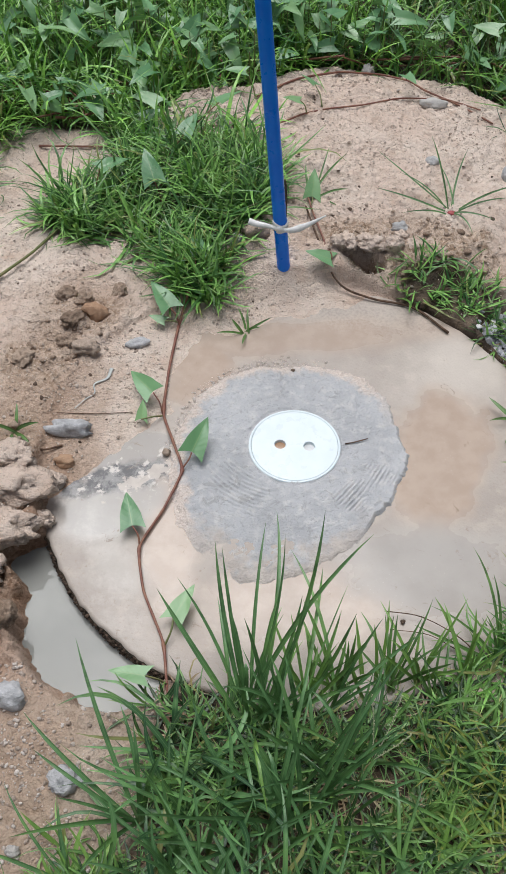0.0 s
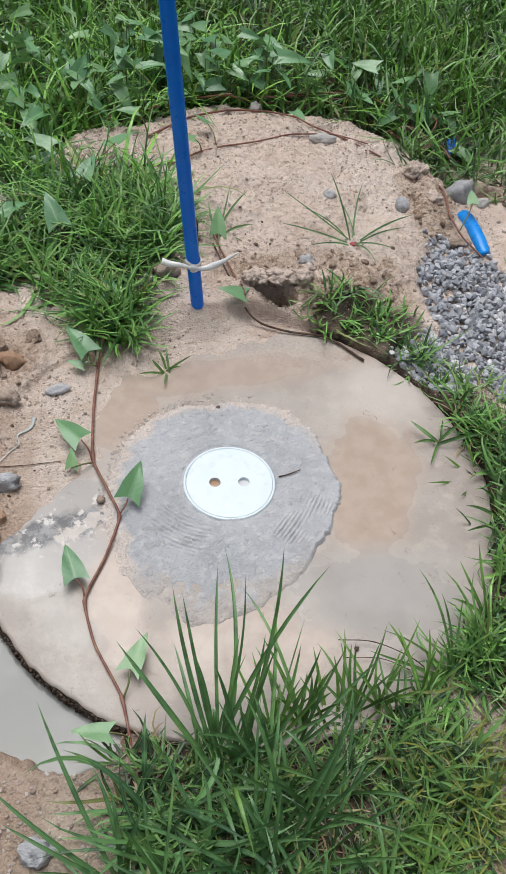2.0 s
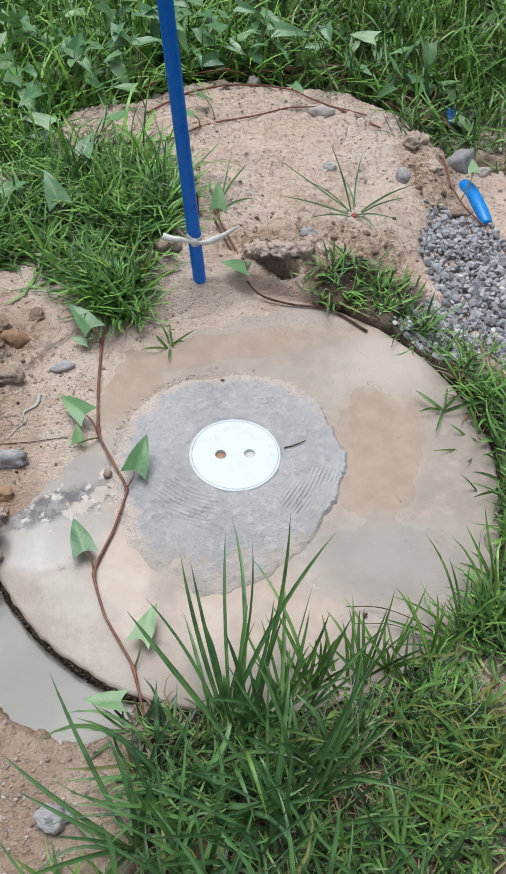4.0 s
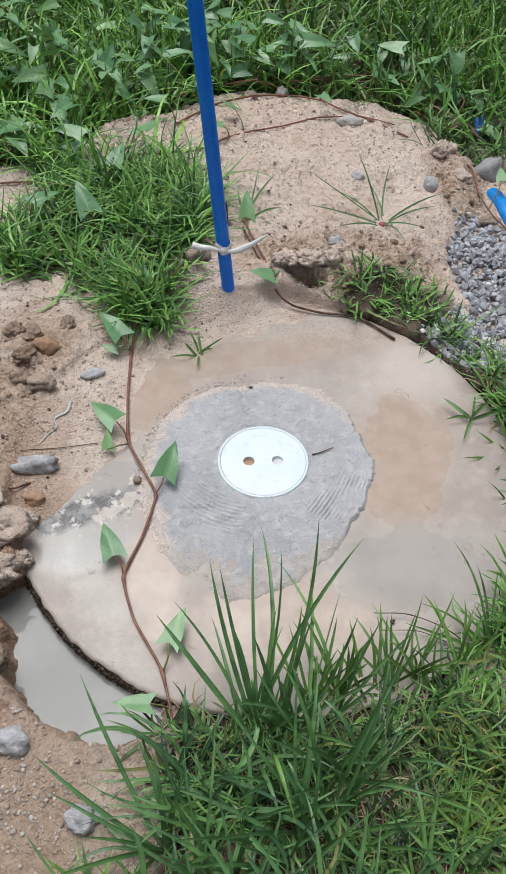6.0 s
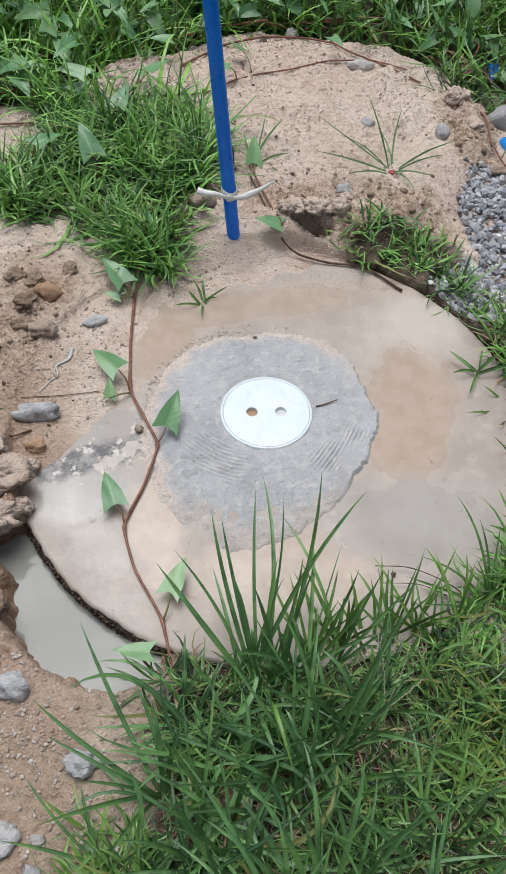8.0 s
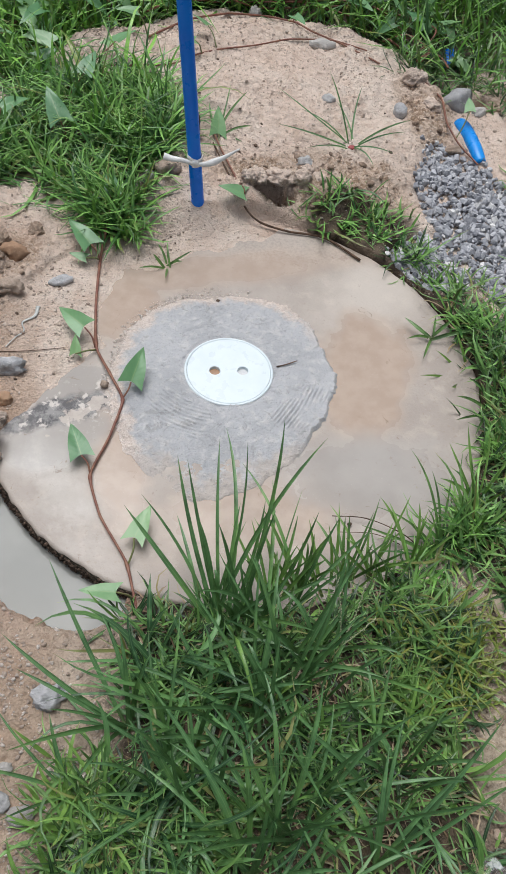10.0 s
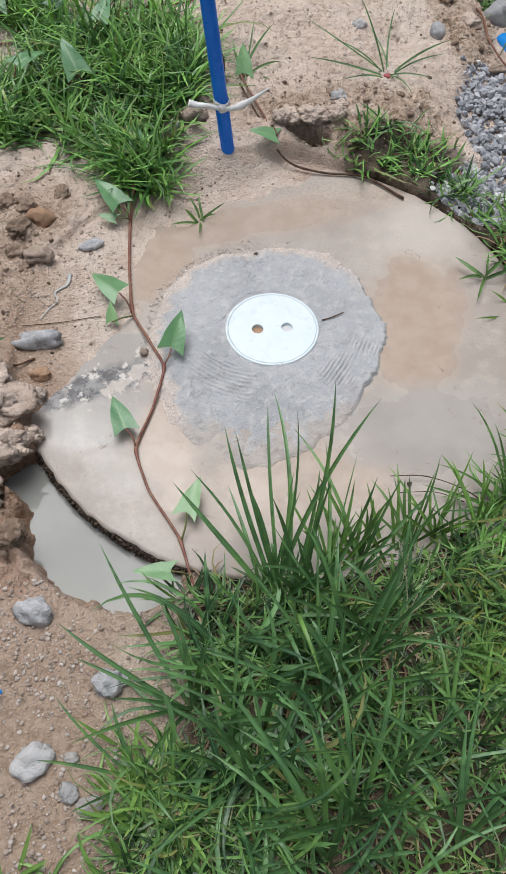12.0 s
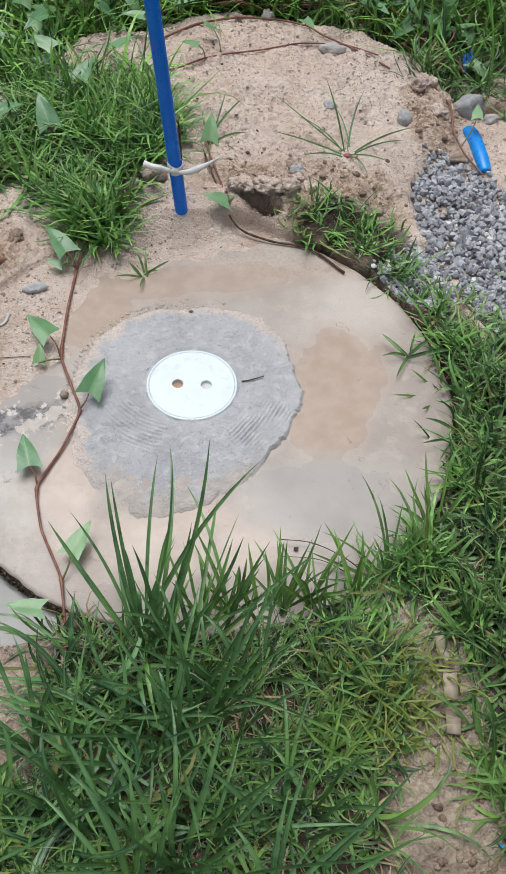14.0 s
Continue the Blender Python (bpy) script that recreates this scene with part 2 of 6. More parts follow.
def gravel_material(name):
    a = Mat(name, 0.75, 0.4)
    tone = a.math("FRACT", a.math("ADD", a.math("MULTIPLY", a.rand(), 7.3), a.math("MULTIPLY", a.island(), 5.1)))
    mid, fine = a.noise(60, 4, 0.6), a.noise(300, 3, 0.7)
    c = a.mix(a.span(tone, 0.0, 1.0, smooth=False), (0.21, 0.22, 0.245), (0.55, 0.56, 0.59))
    c = a.mix(a.span(tone, 0.93, 0.96, 0, 0.8), c, (0.74, 0.73, 0.71))
    c = a.mix(a.span(mid, 0.52, 0.70, 0, 0.45), c, (0.66, 0.66, 0.66))
    c = a.mix(a.span(fine, 0.45, 0.33, 0, 0.5), c, (0.20, 0.205, 0.22))
    a.color(c).bump(a.math("ADD", mid, a.math("MULTIPLY", fine, 0.3)), 0.003, 0.8)
    return a.m


def grass_material(name, dark, light, tip, tip_from=0.82, through_it=0.10):
    a = Mat(name, 0.33, 0.6)
    isl = a.island()
    c = a.mix(a.span(isl, 0.15, 1.0), dark, light)
    c = a.mix(a.span(a.noise(7, 3), 0.5, 0.68, 0, 0.6), c, a.mix(0.6, light, (0.20, 0.37, 0.06)))
    c = a.mix(a.span(a.noise(24, 3), 0.50, 0.34, 0, 0.6), c, dark)
    c = a.mix(a.span(a.noise(31, 3), 0.54, 0.68, 0, 0.55), c, light)
    along = a.attr("along")
    dry = a.math("MULTIPLY", a.span(along, tip_from, 1.0), a.span(a.math("FRACT", a.math("MULTIPLY", isl, 17.3)), 0.45, 0.7))
    c = a.mix(a.math("MULTIPLY", dry, 0.75), c, tip)
    c = a.mix(a.span(along, 0.14, 0.0, 0, 0.6), c, (0.17, 0.19, 0.09))
    yellow = a.span(a.math("FRACT", a.math("MULTIPLY", isl, 41.7)), 0.95, 0.97)
    c = a.mix(a.math("MULTIPLY", yellow, 0.6), c, (0.30, 0.27, 0.09))
    c = a.mix(a.span(a.math("ABSOLUTE", a.attr("across")), 0.16, 0.04, 0, 0.38), c, (0.24, 0.36, 0.16))
    a.color(c)
    rib = a.math("SINE", a.math("MULTIPLY", a.attr("across"), 16.0))
    a.bump(rib, 0.0003, 0.25)
    a.leafy(through_it, a.mix(0.5, c, (0.20, 0.34, 0.03)))
    return a.m


def leaf_material(name, dark, light):
    a = Mat(name, 0.36, 0.6)
    c = a.mix(a.rand(), dark, light)
    c = a.mix(a.span(a.noise(30, 4), 0.4, 0.7, 0, 0.5), c, light)
    vein = a.math("ABSOLUTE", a.attr("across"))
    c = a.mix(a.span(vein, 0.07, 0.0, 0, 0.65), c, (0.27, 0.38, 0.17))
    ribs = a.math("SINE", a.math("MULTIPLY", a.math("SUBTRACT", a.attr("along"), a.math("MULTIPLY", vein, 0.22)), 42.0))
    c = a.mix(a.span(ribs, 0.85, 1.0, 0, 0.12), c, (0.25, 0.36, 0.15))
    a.color(c).bump(ribs, 0.0003, 0.2)
    a.leafy(0.14, a.mix(0.5, c, (0.22, 0.36, 0.05)))
    return a.m


def plain_material(name, base, second, rough=0.5, spec=0.5, scale=30, bump=0.0005):
    a = Mat(name, rough, spec)
    mid = a.noise(scale, 5, 0.6)
    a.color(a.mix(a.span(mid, 0.4, 0.68), base, second)).bump(mid, bump, 0.6)
    a.rough(a.span(a.noise(scale * 1.7, 4), 0.3, 0.7, max(rough - 0.12, 0.03), min(rough + 0.12, 1)))
    return a.m


def water_material():
    a = Mat("cloudy_rain_water", 0.03, 0.5)
    a.b.inputs["IOR"].default_value = 1.33
    c = a.mix(a.span(a.noise(5, 3), 0.35, 0.65), (0.235, 0.238, 0.222), (0.285, 0.288, 0.268))
    a.color(c).bump(a.noise(14, 2), 0.0006, 0.25)
    return a.m


def film_material():
    a = Mat("clear_plastic_film", 0.12, 0.7)
    a.color((0.82, 0.84, 0.84)).bump(a.noise(60, 4), 0.003, 0.6)
    clear = a.n.new("ShaderNodeBsdfTransparent")
    s = a.n.new("ShaderNodeMixShader")
    a.put(s.inputs[0], a.span(a.noise(35, 4), 0.46, 0.64, 0.05, 0.55))
    a.l.new(clear.outputs[0], s.inputs[1])
    a.l.new(a.b.outputs[0], s.inputs[2])
    a.l.new(s.outputs[0], a.out.inputs["Surface"])
    return a.m


SAND = sand_material()
SLAB = slab_material()
RIM = plain_material("dark_concrete_edge", (0.05, 0.045, 0.035), (0.17, 0.145, 0.115), 0.85, 0.3, 70, 0.004)
MORTAR = mortar_material()
WATER = water_material()
WHITE = plain_material("white_plastic", (0.72, 0.80, 0.83), (0.68, 0.765, 0.80), 0.35, 0.5, 18, 0.0002)
MUD = plain_material("brown_muddy_hole", (0.33, 0.20, 0.12), (0.42, 0.27, 0.17), 0.3, 0.5, 90)
GREYPLUG = plain_material("grey_white_plug", (0.55, 0.56, 0.56), (0.66, 0.67, 0.67), 0.5, 0.5, 90)
BLUE = plain_material("blue_plastic_pipe", (0.0, 0.19, 0.88), (0.0, 0.225, 0.92), 0.36, 0.35, 14, 0.0003)
BLUELIGHT = plain_material("bright_blue_plastic", (0.0, 0.23, 0.70), (0.0, 0.28, 0.78), 0.35, 0.5, 20)
TIE = plain_material("white_plastic_strip", (0.80, 0.80, 0.77), (0.66, 0.66, 0.63), 0.35, 0.5, 60)
GRAVEL = gravel_material("grey_crushed_stone")
GREYSTONE = stone_material("pale_grey_stone", (0.27, 0.27, 0.27), (0.58, 0.575, 0.57), (0.66, 0.65, 0.64))
PALEROCK = stone_material("bluish_pale_stone", (0.36, 0.365, 0.375), (0.68, 0.68, 0.69), (0.80, 0.79, 0.78), 1.3, 0.2)
DARKSTONE = stone_material("dark_grey_stone", (0.20, 0.20, 0.205), (0.42, 0.42, 0.425), (0.62, 0.61, 0.60))
WHITESTONE = stone_material("whitish_stone", (0.33, 0.31, 0.29), (0.54, 0.52, 0.49), (0.66, 0.64, 0.61))
RUSTSTONE = stone_material("rusty_brown_stone", (0.30, 0.17, 0.10), (0.48, 0.31, 0.20), (0.58, 0.45, 0.34))
CLOD = stone_material("caked_soil", (0.30, 0.225, 0.17), (0.56, 0.445, 0.36), (0.70, 0.61, 0.53), 1.6, 0.3)
LOAM = stone_material("brown_caked_soil", (0.27, 0.19, 0.135), (0.58, 0.45, 0.35), (0.68, 0.59, 0.50), 1.8, 0.3)
SHRED = plain_material("dull_plastic_shred", (0.46, 0.48, 0.46), (0.56, 0.58, 0.56), 0.4, 0.5, 60)
CRUSTGRIT = stone_material("pinkish_sand_grains", (0.50, 0.40, 0.33), (0.82, 0.74, 0.68), (0.9, 0.85, 0.8), 2.0, 0.8)
PEBBLE = stone_material("small_mixed_pebbles", (0.46, 0.36, 0.29), (0.76, 0.66, 0.575), (0.78, 0.73, 0.67), 2.0, 0.8)
DARKBIT = stone_material("dark_soil_crumbs", (0.05, 0.035, 0.025), (0.16, 0.11, 0.08), (0.2, 0.15, 0.1), 2.0, 0.5)
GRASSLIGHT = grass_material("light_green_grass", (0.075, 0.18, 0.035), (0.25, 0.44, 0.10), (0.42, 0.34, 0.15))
# Dark end kept near black: it stands in for shade low in the sward.
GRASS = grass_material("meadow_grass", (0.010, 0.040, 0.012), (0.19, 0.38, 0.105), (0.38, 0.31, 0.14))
GRASSHEAP = grass_material("fresh_heap_grass", (0.032, 0.12, 0.026), (0.28, 0.57, 0.13), (0.40, 0.33, 0.14))
GRASSFAR = grass_material("rank_dark_grass", (0.045, 0.165, 0.030), (0.32, 0.66, 0.11), (0.25, 0.24, 0.09), 0.9)
GRASSDEEP = grass_material("deep_green_grass", (0.016, 0.070, 0.012), (0.18, 0.43, 0.060), (0.22, 0.22, 0.09), 0.9)
GRASSTUFT = grass_material("tall_tuft_grass", (0.020, 0.070, 0.026), (0.150, 0.330, 0.115), (0.30, 0.26, 0.11), 0.93)
GRASSYELLOW = grass_material("yellowing_grass", (0.14, 0.20, 0.03), (0.26, 0.29, 0.06), (0.42, 0.33, 0.12), 0.7)
STRAW = grass_material("dead_straw", (0.20, 0.12, 0.07), (0.42, 0.31, 0.18), (0.42, 0.32, 0.2), 0.5, 0.1)
LEAF = leaf_material("creeper_leaf", (0.085, 0.235, 0.10), (0.17, 0.36, 0.165))
LEAFPALE = leaf_material("pale_creeper_leaf", (0.13, 0.29, 0.13), (0.25, 0.44, 0.20))
STEM = plain_material("reddish_creeper_stem", (0.19, 0.075, 0.055), (0.27, 0.135, 0.085), 0.5, 0.4, 50)
STEMGREEN = plain_material("green_stem", (0.14, 0.17, 0.06), (0.22, 0.2, 0.09), 0.5, 0.4, 50)
SEED = plain_material("pale_grass_seed", (0.36, 0.40, 0.24), (0.52, 0.52, 0.36), 0.6, 0.3, 90)
TWIG = plain_material("dark_dead_twig", (0.07, 0.042, 0.028), (0.17, 0.105, 0.07), 0.8, 0.3, 70, 0.001)
WOOD = plain_material("weathered_pale_wood", (0.38, 0.31, 0.23), (0.50, 0.42, 0.33), 0.75, 0.3, 40, 0.001)
DRYLEAF = plain_material("dry_reddish_leaf", (0.22, 0.085, 0.05), (0.34, 0.16, 0.09), 0.6, 0.35, 60, 0.001)
REDBASE = plain_material("red_grass_base", (0.32, 0.06, 0.07), (0.40, 0.14, 0.10), 0.5, 0.4, 60)
FILM = film_material()

# ---------------------------------------------------------------- number noise


def lattice(ix, iy, seed):
    n = (ix.astype(np.int64) * 374761393 + iy.astype(np.int64) * 668265263 + seed * 982451653) & 0x7FFFFFFF
    n = ((n ^ (n >> 13)) * 1274126177) & 0x7FFFFFFF
    return ((n ^ (n >> 16)) & 0xFFFF) / 65535.0


def value_noise(x, y, seed=0):
    ix, iy = np.floor(x), np.floor(y)
    fx, fy = x - ix, y - iy
    fx, fy = fx * fx * (3 - 2 * fx), fy * fy * (3 - 2 * fy)
    a, b = lattice(ix, iy, seed), lattice(ix + 1, iy, seed)
    c, d = lattice(ix, iy + 1, seed), lattice(ix + 1, iy + 1, seed)
    return (a + (b - a) * fx) * (1 - fy) + (c + (d - c) * fx) * fy


def fbm(x, y, scale, octaves=4, seed=0, gain=0.5):
    """Layered noise about 0, roughly within -1 to 1."""
    x, y = np.asarray(x, float), np.asarray(y, float)
    total, amp, norm = np.zeros(np.broadcast(x, y).shape), 1.0, 0.0
    for k in range(octaves):
        total = total + amp * (value_noise(x * scale, y * scale, seed + k * 17) - 0.5) * 2
        norm += amp
        amp *= gain
        scale *= 2.03
    return total / norm


def smooth(a, b, v):
    t = np.clip((v - a) / (b - a), 0, 1)
    return t * t * (3 - 2 * t)


def oval(x, y, cx, cy, rx, ry, turn=0.0):
    c, s = math.cos(radians(turn)), math.sin(radians(turn))
    dx, dy = x - cx, y - cy
    return np.hypot((dx * c + dy * s) / rx, (-dx * s + dy * c) / ry)


# ---------------------------------------------------------------- the lie of the land
SLAB_X, SLAB_Y, SLAB_R = 0.019, -0.028, 0.55
WATER_Z = -0.043
SAND_TURN = [66, 74, 80, 102, 116, 126, 138, 150, 160, 170, 181, 187, 193, 199, 206]
SAND_REACH = [0.60, 0.545, 0.475, 0.425, 0.41, 0.45, 0.405, 0.37, 0.325, 0.35, 0.405, 0.45, 0.505, 0.56, 0.62]


def slab_polar(x, y):
    dx, dy = x - SLAB_X, y - SLAB_Y
    return np.hypot(dx, dy), np.degrees(np.arctan2(dy, dx)) % 360


def mound_in(x, y):
    """1 on the heap of sand behind the slab, 0 off it."""
    rag = 0.10 * fbm(x, y, 5, 4, 3)
    d = np.maximum(oval(x, y, 0.10, 1.02, 0.60, 0.51), oval(x, y, 0.13, 1.0, 0.62, 0.52, 40) * 0.96)
    d = np.minimum(d, oval(x, y, -0.20, 1.22, 0.30, 0.17, 22))
    return smooth(1.05, 0.86, d + rag)


def pit_in(x, y):
    d = np.minimum(oval(x, y, -0.372, -0.452, 0.195, 0.118, -42), oval(x, y, -0.49, -0.32, 0.07, 0.055))
    return smooth(1.12, 0.72, d + 0.22 * fbm(x, y, 17, 4, 5, 0.65))


def grass_cover(x, y):
    """How thickly grass grows, 0 to 1."""
    x, y = np.asarray(x, float), np.asarray(y, float)
    r, a = slab_polar(x, y)
    n = fbm(x, y, 6, 3, 11)
    off = smooth(0.535, 0.57, r)
    left = -0.19 - 0.13 * smooth(-0.70, -1.05, y)
    front = smooth(-0.50, -0.56, y) * smooth(left - 0.05, left + 0.06, x + 0.05 * n) * smooth(0.40, 0.31, x + 0.06 * n)
    front = front * (1 - smooth(1.2, 0.7, np.minimum(oval(x, y, -0.33, -1.21, 0.14, 0.07), oval(x, y, -0.47, -0.98, 0.12, 0.2)) + 0.3 * n))
    edge = 0.42 + 0.11 * smooth(-0.44, -0.62, y)
    right = off * smooth(edge - 0.02, edge + 0.05, x + 0.04 * n) * smooth(0.29, 0.10, y + 0.1 * n)
    behind = np.clip(1.25 - np.minimum(oval(x, y, 0.37, 0.50, 0.15, 0.085, -12), oval(x, y, 0.47, 0.41, 0.07, 0.05, -40)), 0, 1) * 1.4
    clump = smooth(1.15, 0.6, np.minimum(oval(x, y, -0.35, 0.82, 0.26, 0.25, -30), np.minimum(oval(x, y, -0.57, 0.72, 0.16, 0.11, 20), oval(x, y, -0.275, 0.525, 0.075, 0.11))) + 0.25 * n)
    bare = smooth(1.1, 0.8, oval(x, y, -0.85, 1.02, 0.34, 0.12, 4) + 0.2 * n)
    back = smooth(0.35, 0.0, mound_in(x, y)) * smooth(0.92, 1.25, y - 0.25 * np.abs(np.minimum(x, 0)) * 0 + 0.1 * n) * smooth(0.5, 1.0, np.maximum(y - 0.62 * x - 0.05, (x < 0.3) * 2.0)) * (1 - bare)
    far_right = 0.35 * smooth(0.78, 0.9, x + 0.12 * n) * smooth(0.1, 0.3, y) * smooth(1.25, 1.0, y)
    far_left = 0.8 * smooth(-0.85, -1.0, x)
    all_of = np.maximum.reduce([front, right, np.clip(behind, 0, 1), clump, back, far_right, far_left * smooth(-0.6, -0.2, y)])
    return np.clip(all_of, 0, 1) * smooth(0.5, 0.56, np.where((a > 60) & (a < 210), 1.0, r))


def gravel_in(x, y):
    d = np.minimum(oval(x, y, 0.715, 0.51, 0.15, 0.33, 14), np.minimum(oval(x, y, 0.56, 0.38, 0.10, 0.11, 30), oval(x, y, 0.50, 0.35, 0.045, 0.10, 42)))
    return smooth(1.1, 0.9, d + 0.15 * fbm(x, y, 9, 3, 21))


def crumb_in(x, y):
    """Broken brown soil: the heap's worn faces and the bank by the puddle."""
    n = 0.35 * fbm(x, y, 9, 4, 141)
    front = smooth(1.15, 0.65, oval(x, y, 0.26, 0.63, 0.27, 0.12, -6) + n)
    side = smooth(1.15, 0.65, oval(x, y, 0.63, 1.0, 0.085, 0.26, -8) + n)
    bank = smooth(1.15, 0.65, oval(x, y, -0.57, -0.24, 0.13, 0.26) + n)
    spots = 0.8 * smooth(1.1, 0.6, np.minimum(oval(x, y, -0.54, 0.33, 0.13, 0.09), oval(x, y, -0.60, 0.19, 0.12, 0.08)) + n)
    scarp = 0.8 * smooth(1.1, 0.6, oval(x, y, 0.86, 1.08, 0.11, 0.06) + n)
    return np.maximum.reduce([front, side, bank, spots, scarp])


def ground_height(x, y):
    x, y = np.asarray(x, float), np.asarray(y, float)
    r, a = slab_polar(x, y)
    n1, n2, n3 = fbm(x, y, 2.2, 3, 31), fbm(x, y, 11, 4, 37), fbm(x, y, 50, 4, 41, 0.75)
    core = smooth(2.6, 1.9, np.hypot(x - 0.1, y))
    z = 0.012 + 0.012 * n1 + 0.006 * n2 + 0.006 * n3 + 0.0030 * np.maximum(fbm(x, y, 30, 3, 44), 0)
    lumps = smooth(-0.36, -0.48, x) * smooth(-0.45, -0.2, y) * smooth(0.75, 0.45, y)
    z = z + lumps * (0.012 + 0.020 * fbm(x, y, 16, 4, 43, 0.6) + 0.008 * np.abs(n3))
    ledge = smooth(-0.40, -0.47, x) * smooth(-0.66, -0.45, y) * smooth(0.0, -0.10, y)
    z = z + ledge * (0.020 + 0.026 * fbm(x, y, 12, 4, 64, 0.6)) - ledge * 0.038 * smooth(0.13, 0.0, np.abs(fbm(x, y, 7, 3, 66)))
    m = mound_in(x, y)
    z = z + m * (0.040 + 0.014 * fbm(x, y, 4, 4, 47) + 0.010 * n2) + m * 0.007 * n3
    face = smooth(0.70, 0.50, y) * smooth(0.0, 0.1, x) * m
    z = z + face * (0.018 * fbm(x, y, 22, 4, 53, 0.6) + 0.012)
    z = z + smooth(1.2, 0.7, oval(x, y, 0.44, -0.98, 0.15, 0.34)) * (0.012 * fbm(x, y, 18, 4, 157, 0.75) + 0.006 * np.abs(fbm(x, y, 9, 3, 159)))
    rubble = crumb_in(x, y) * smooth(0.565, 0.60, r)
    z = z + rubble * (0.012 * fbm(x, y, 30, 4, 143, 0.8) + 0.010 * np.abs(fbm(x, y, 13, 3, 145)) - 0.003)
    cave = smooth(1.1, 0.6, np.minimum(oval(x, y, 0.128, 0.572, 0.060, 0.022, -14), oval(x, y, 0.165, 0.560, 0.035, 0.020, 10)) + 0.7 * fbm(x, y, 24, 4, 149, 0.65))
    z = z - cave * 0.24
    z = z - 0.03 * smooth(0.4, 0.0, m) * smooth(1.05, 1.3, y) * core
    z = z - 0.06 * smooth(1.1, 0.5, oval(x, y, 0.745, 1.14, 0.075, 0.12, 12)) - 0.07 * smooth(1.1, 0.6, oval(x, y, 0.825, 1.10, 0.045, 0.028))
    z = z - gravel_in(x, y) * 0.022
    # sand washed over the slab
    reach = np.interp(a, SAND_TURN, SAND_REACH) + 0.032 * fbm(x, y, 16, 5, 59, 0.65)
    over = (a > 66) & (a < 206)
    drift = np.clip((r - reach) * 0.09, -0.02, 0.02) + 0.0012 * n3 * smooth(0.0, 0.03, r - reach)
    inside = smooth(0.569, 0.556, r)
    under = np.where(over, drift - 0.006, -0.07)
    z = z * (1 - inside) + under * inside
    hump = smooth(1.0, 0.30, oval(x, y, -0.065, 0.60, 0.17, 0.16))
    z = z + np.maximum(0.0, 0.046 - z) * hump
    lip = smooth(0.62, 0.57, r) * (r > 0.569) * (~over)
    z = np.where(lip > 0, z - lip * 0.010, z)
    pit = pit_in(x, y)
    z = z - pit * 0.105 * np.where(over & (r < 0.55), 0.0, 1.0)
    return z


def ground_at(x, y):
    return float(ground_height(np.array([x]), np.array([y]))[0])


# ---------------------------------------------------------------- mesh helpers
def mesh_of(name, verts, faces, attrs=None):
    me = bpy.data.meshes.new(name)
    verts, faces = np.asarray(verts, np.float32), np.asarray(faces, np.int32)
    k = faces.shape[1]
    me.vertices.add(len(verts))
    me.vertices.foreach_set("co", verts.ravel())
    me.loops.add(faces.size)
    me.loops.foreach_set("vertex_index", faces.ravel())
    me.polygons.add(len(faces))
    me.polygons.foreach_set("loop_start", np.arange(len(faces), dtype=np.int32) * k)
    me.polygons.foreach_set("use_smooth", np.ones(len(faces), bool))
    for key, values in (attrs or {}).items():
        me.attributes.new(key, "FLOAT", "POINT").data.foreach_set("value", np.asarray(values, np.float32).ravel())
    me.update(calc_edges=True)
    me.validate()
    return me


def mesh_from(bm, name, flat=False):
    me = bpy.data.meshes.new(name)
    bmesh.ops.recalc_face_normals(bm, faces=bm.faces)
    bm.to_mesh(me)
    bm.free()
    if not flat:
        me.polygons.foreach_set("use_smooth", [True] * len(me.polygons))
    return me


def thing(name, base, label, category, group="", kind=""):
    ob = new(name)
    ob.empty_display_size = 0.05
    ob.location = base
    return tagged(ob, label, category, group, kind)


def under_parent(ob, parent):
    ob.parent = parent
    if parent.type == "EMPTY":
        ob.matrix_parent_inverse = Matrix.Translation(-parent.location)
    return ob


def part(name, data, material, parent, label="", at=None, flat=False):
    me = mesh_from(data, name, flat) if isinstance(data, bmesh.types.BMesh) else data
    if material is not None and not me.materials:
        me.materials.append(material)
    ob = under_parent(new(name, me), parent)
    if at is not None:
        ob.matrix_basis = at
    return tagged(ob, label)


def single(name, data, material, label, category, group="", kind="", at=None, flat=False):
    me = mesh_from(data, name, flat) if isinstance(data, bmesh.types.BMesh) else data
    if material is not None and not me.materials:
        me.materials.append(material)
    ob = new(name, me)
    if at is not None:
        ob.matrix_basis = at
    return tagged(ob, label, category, group, kind)


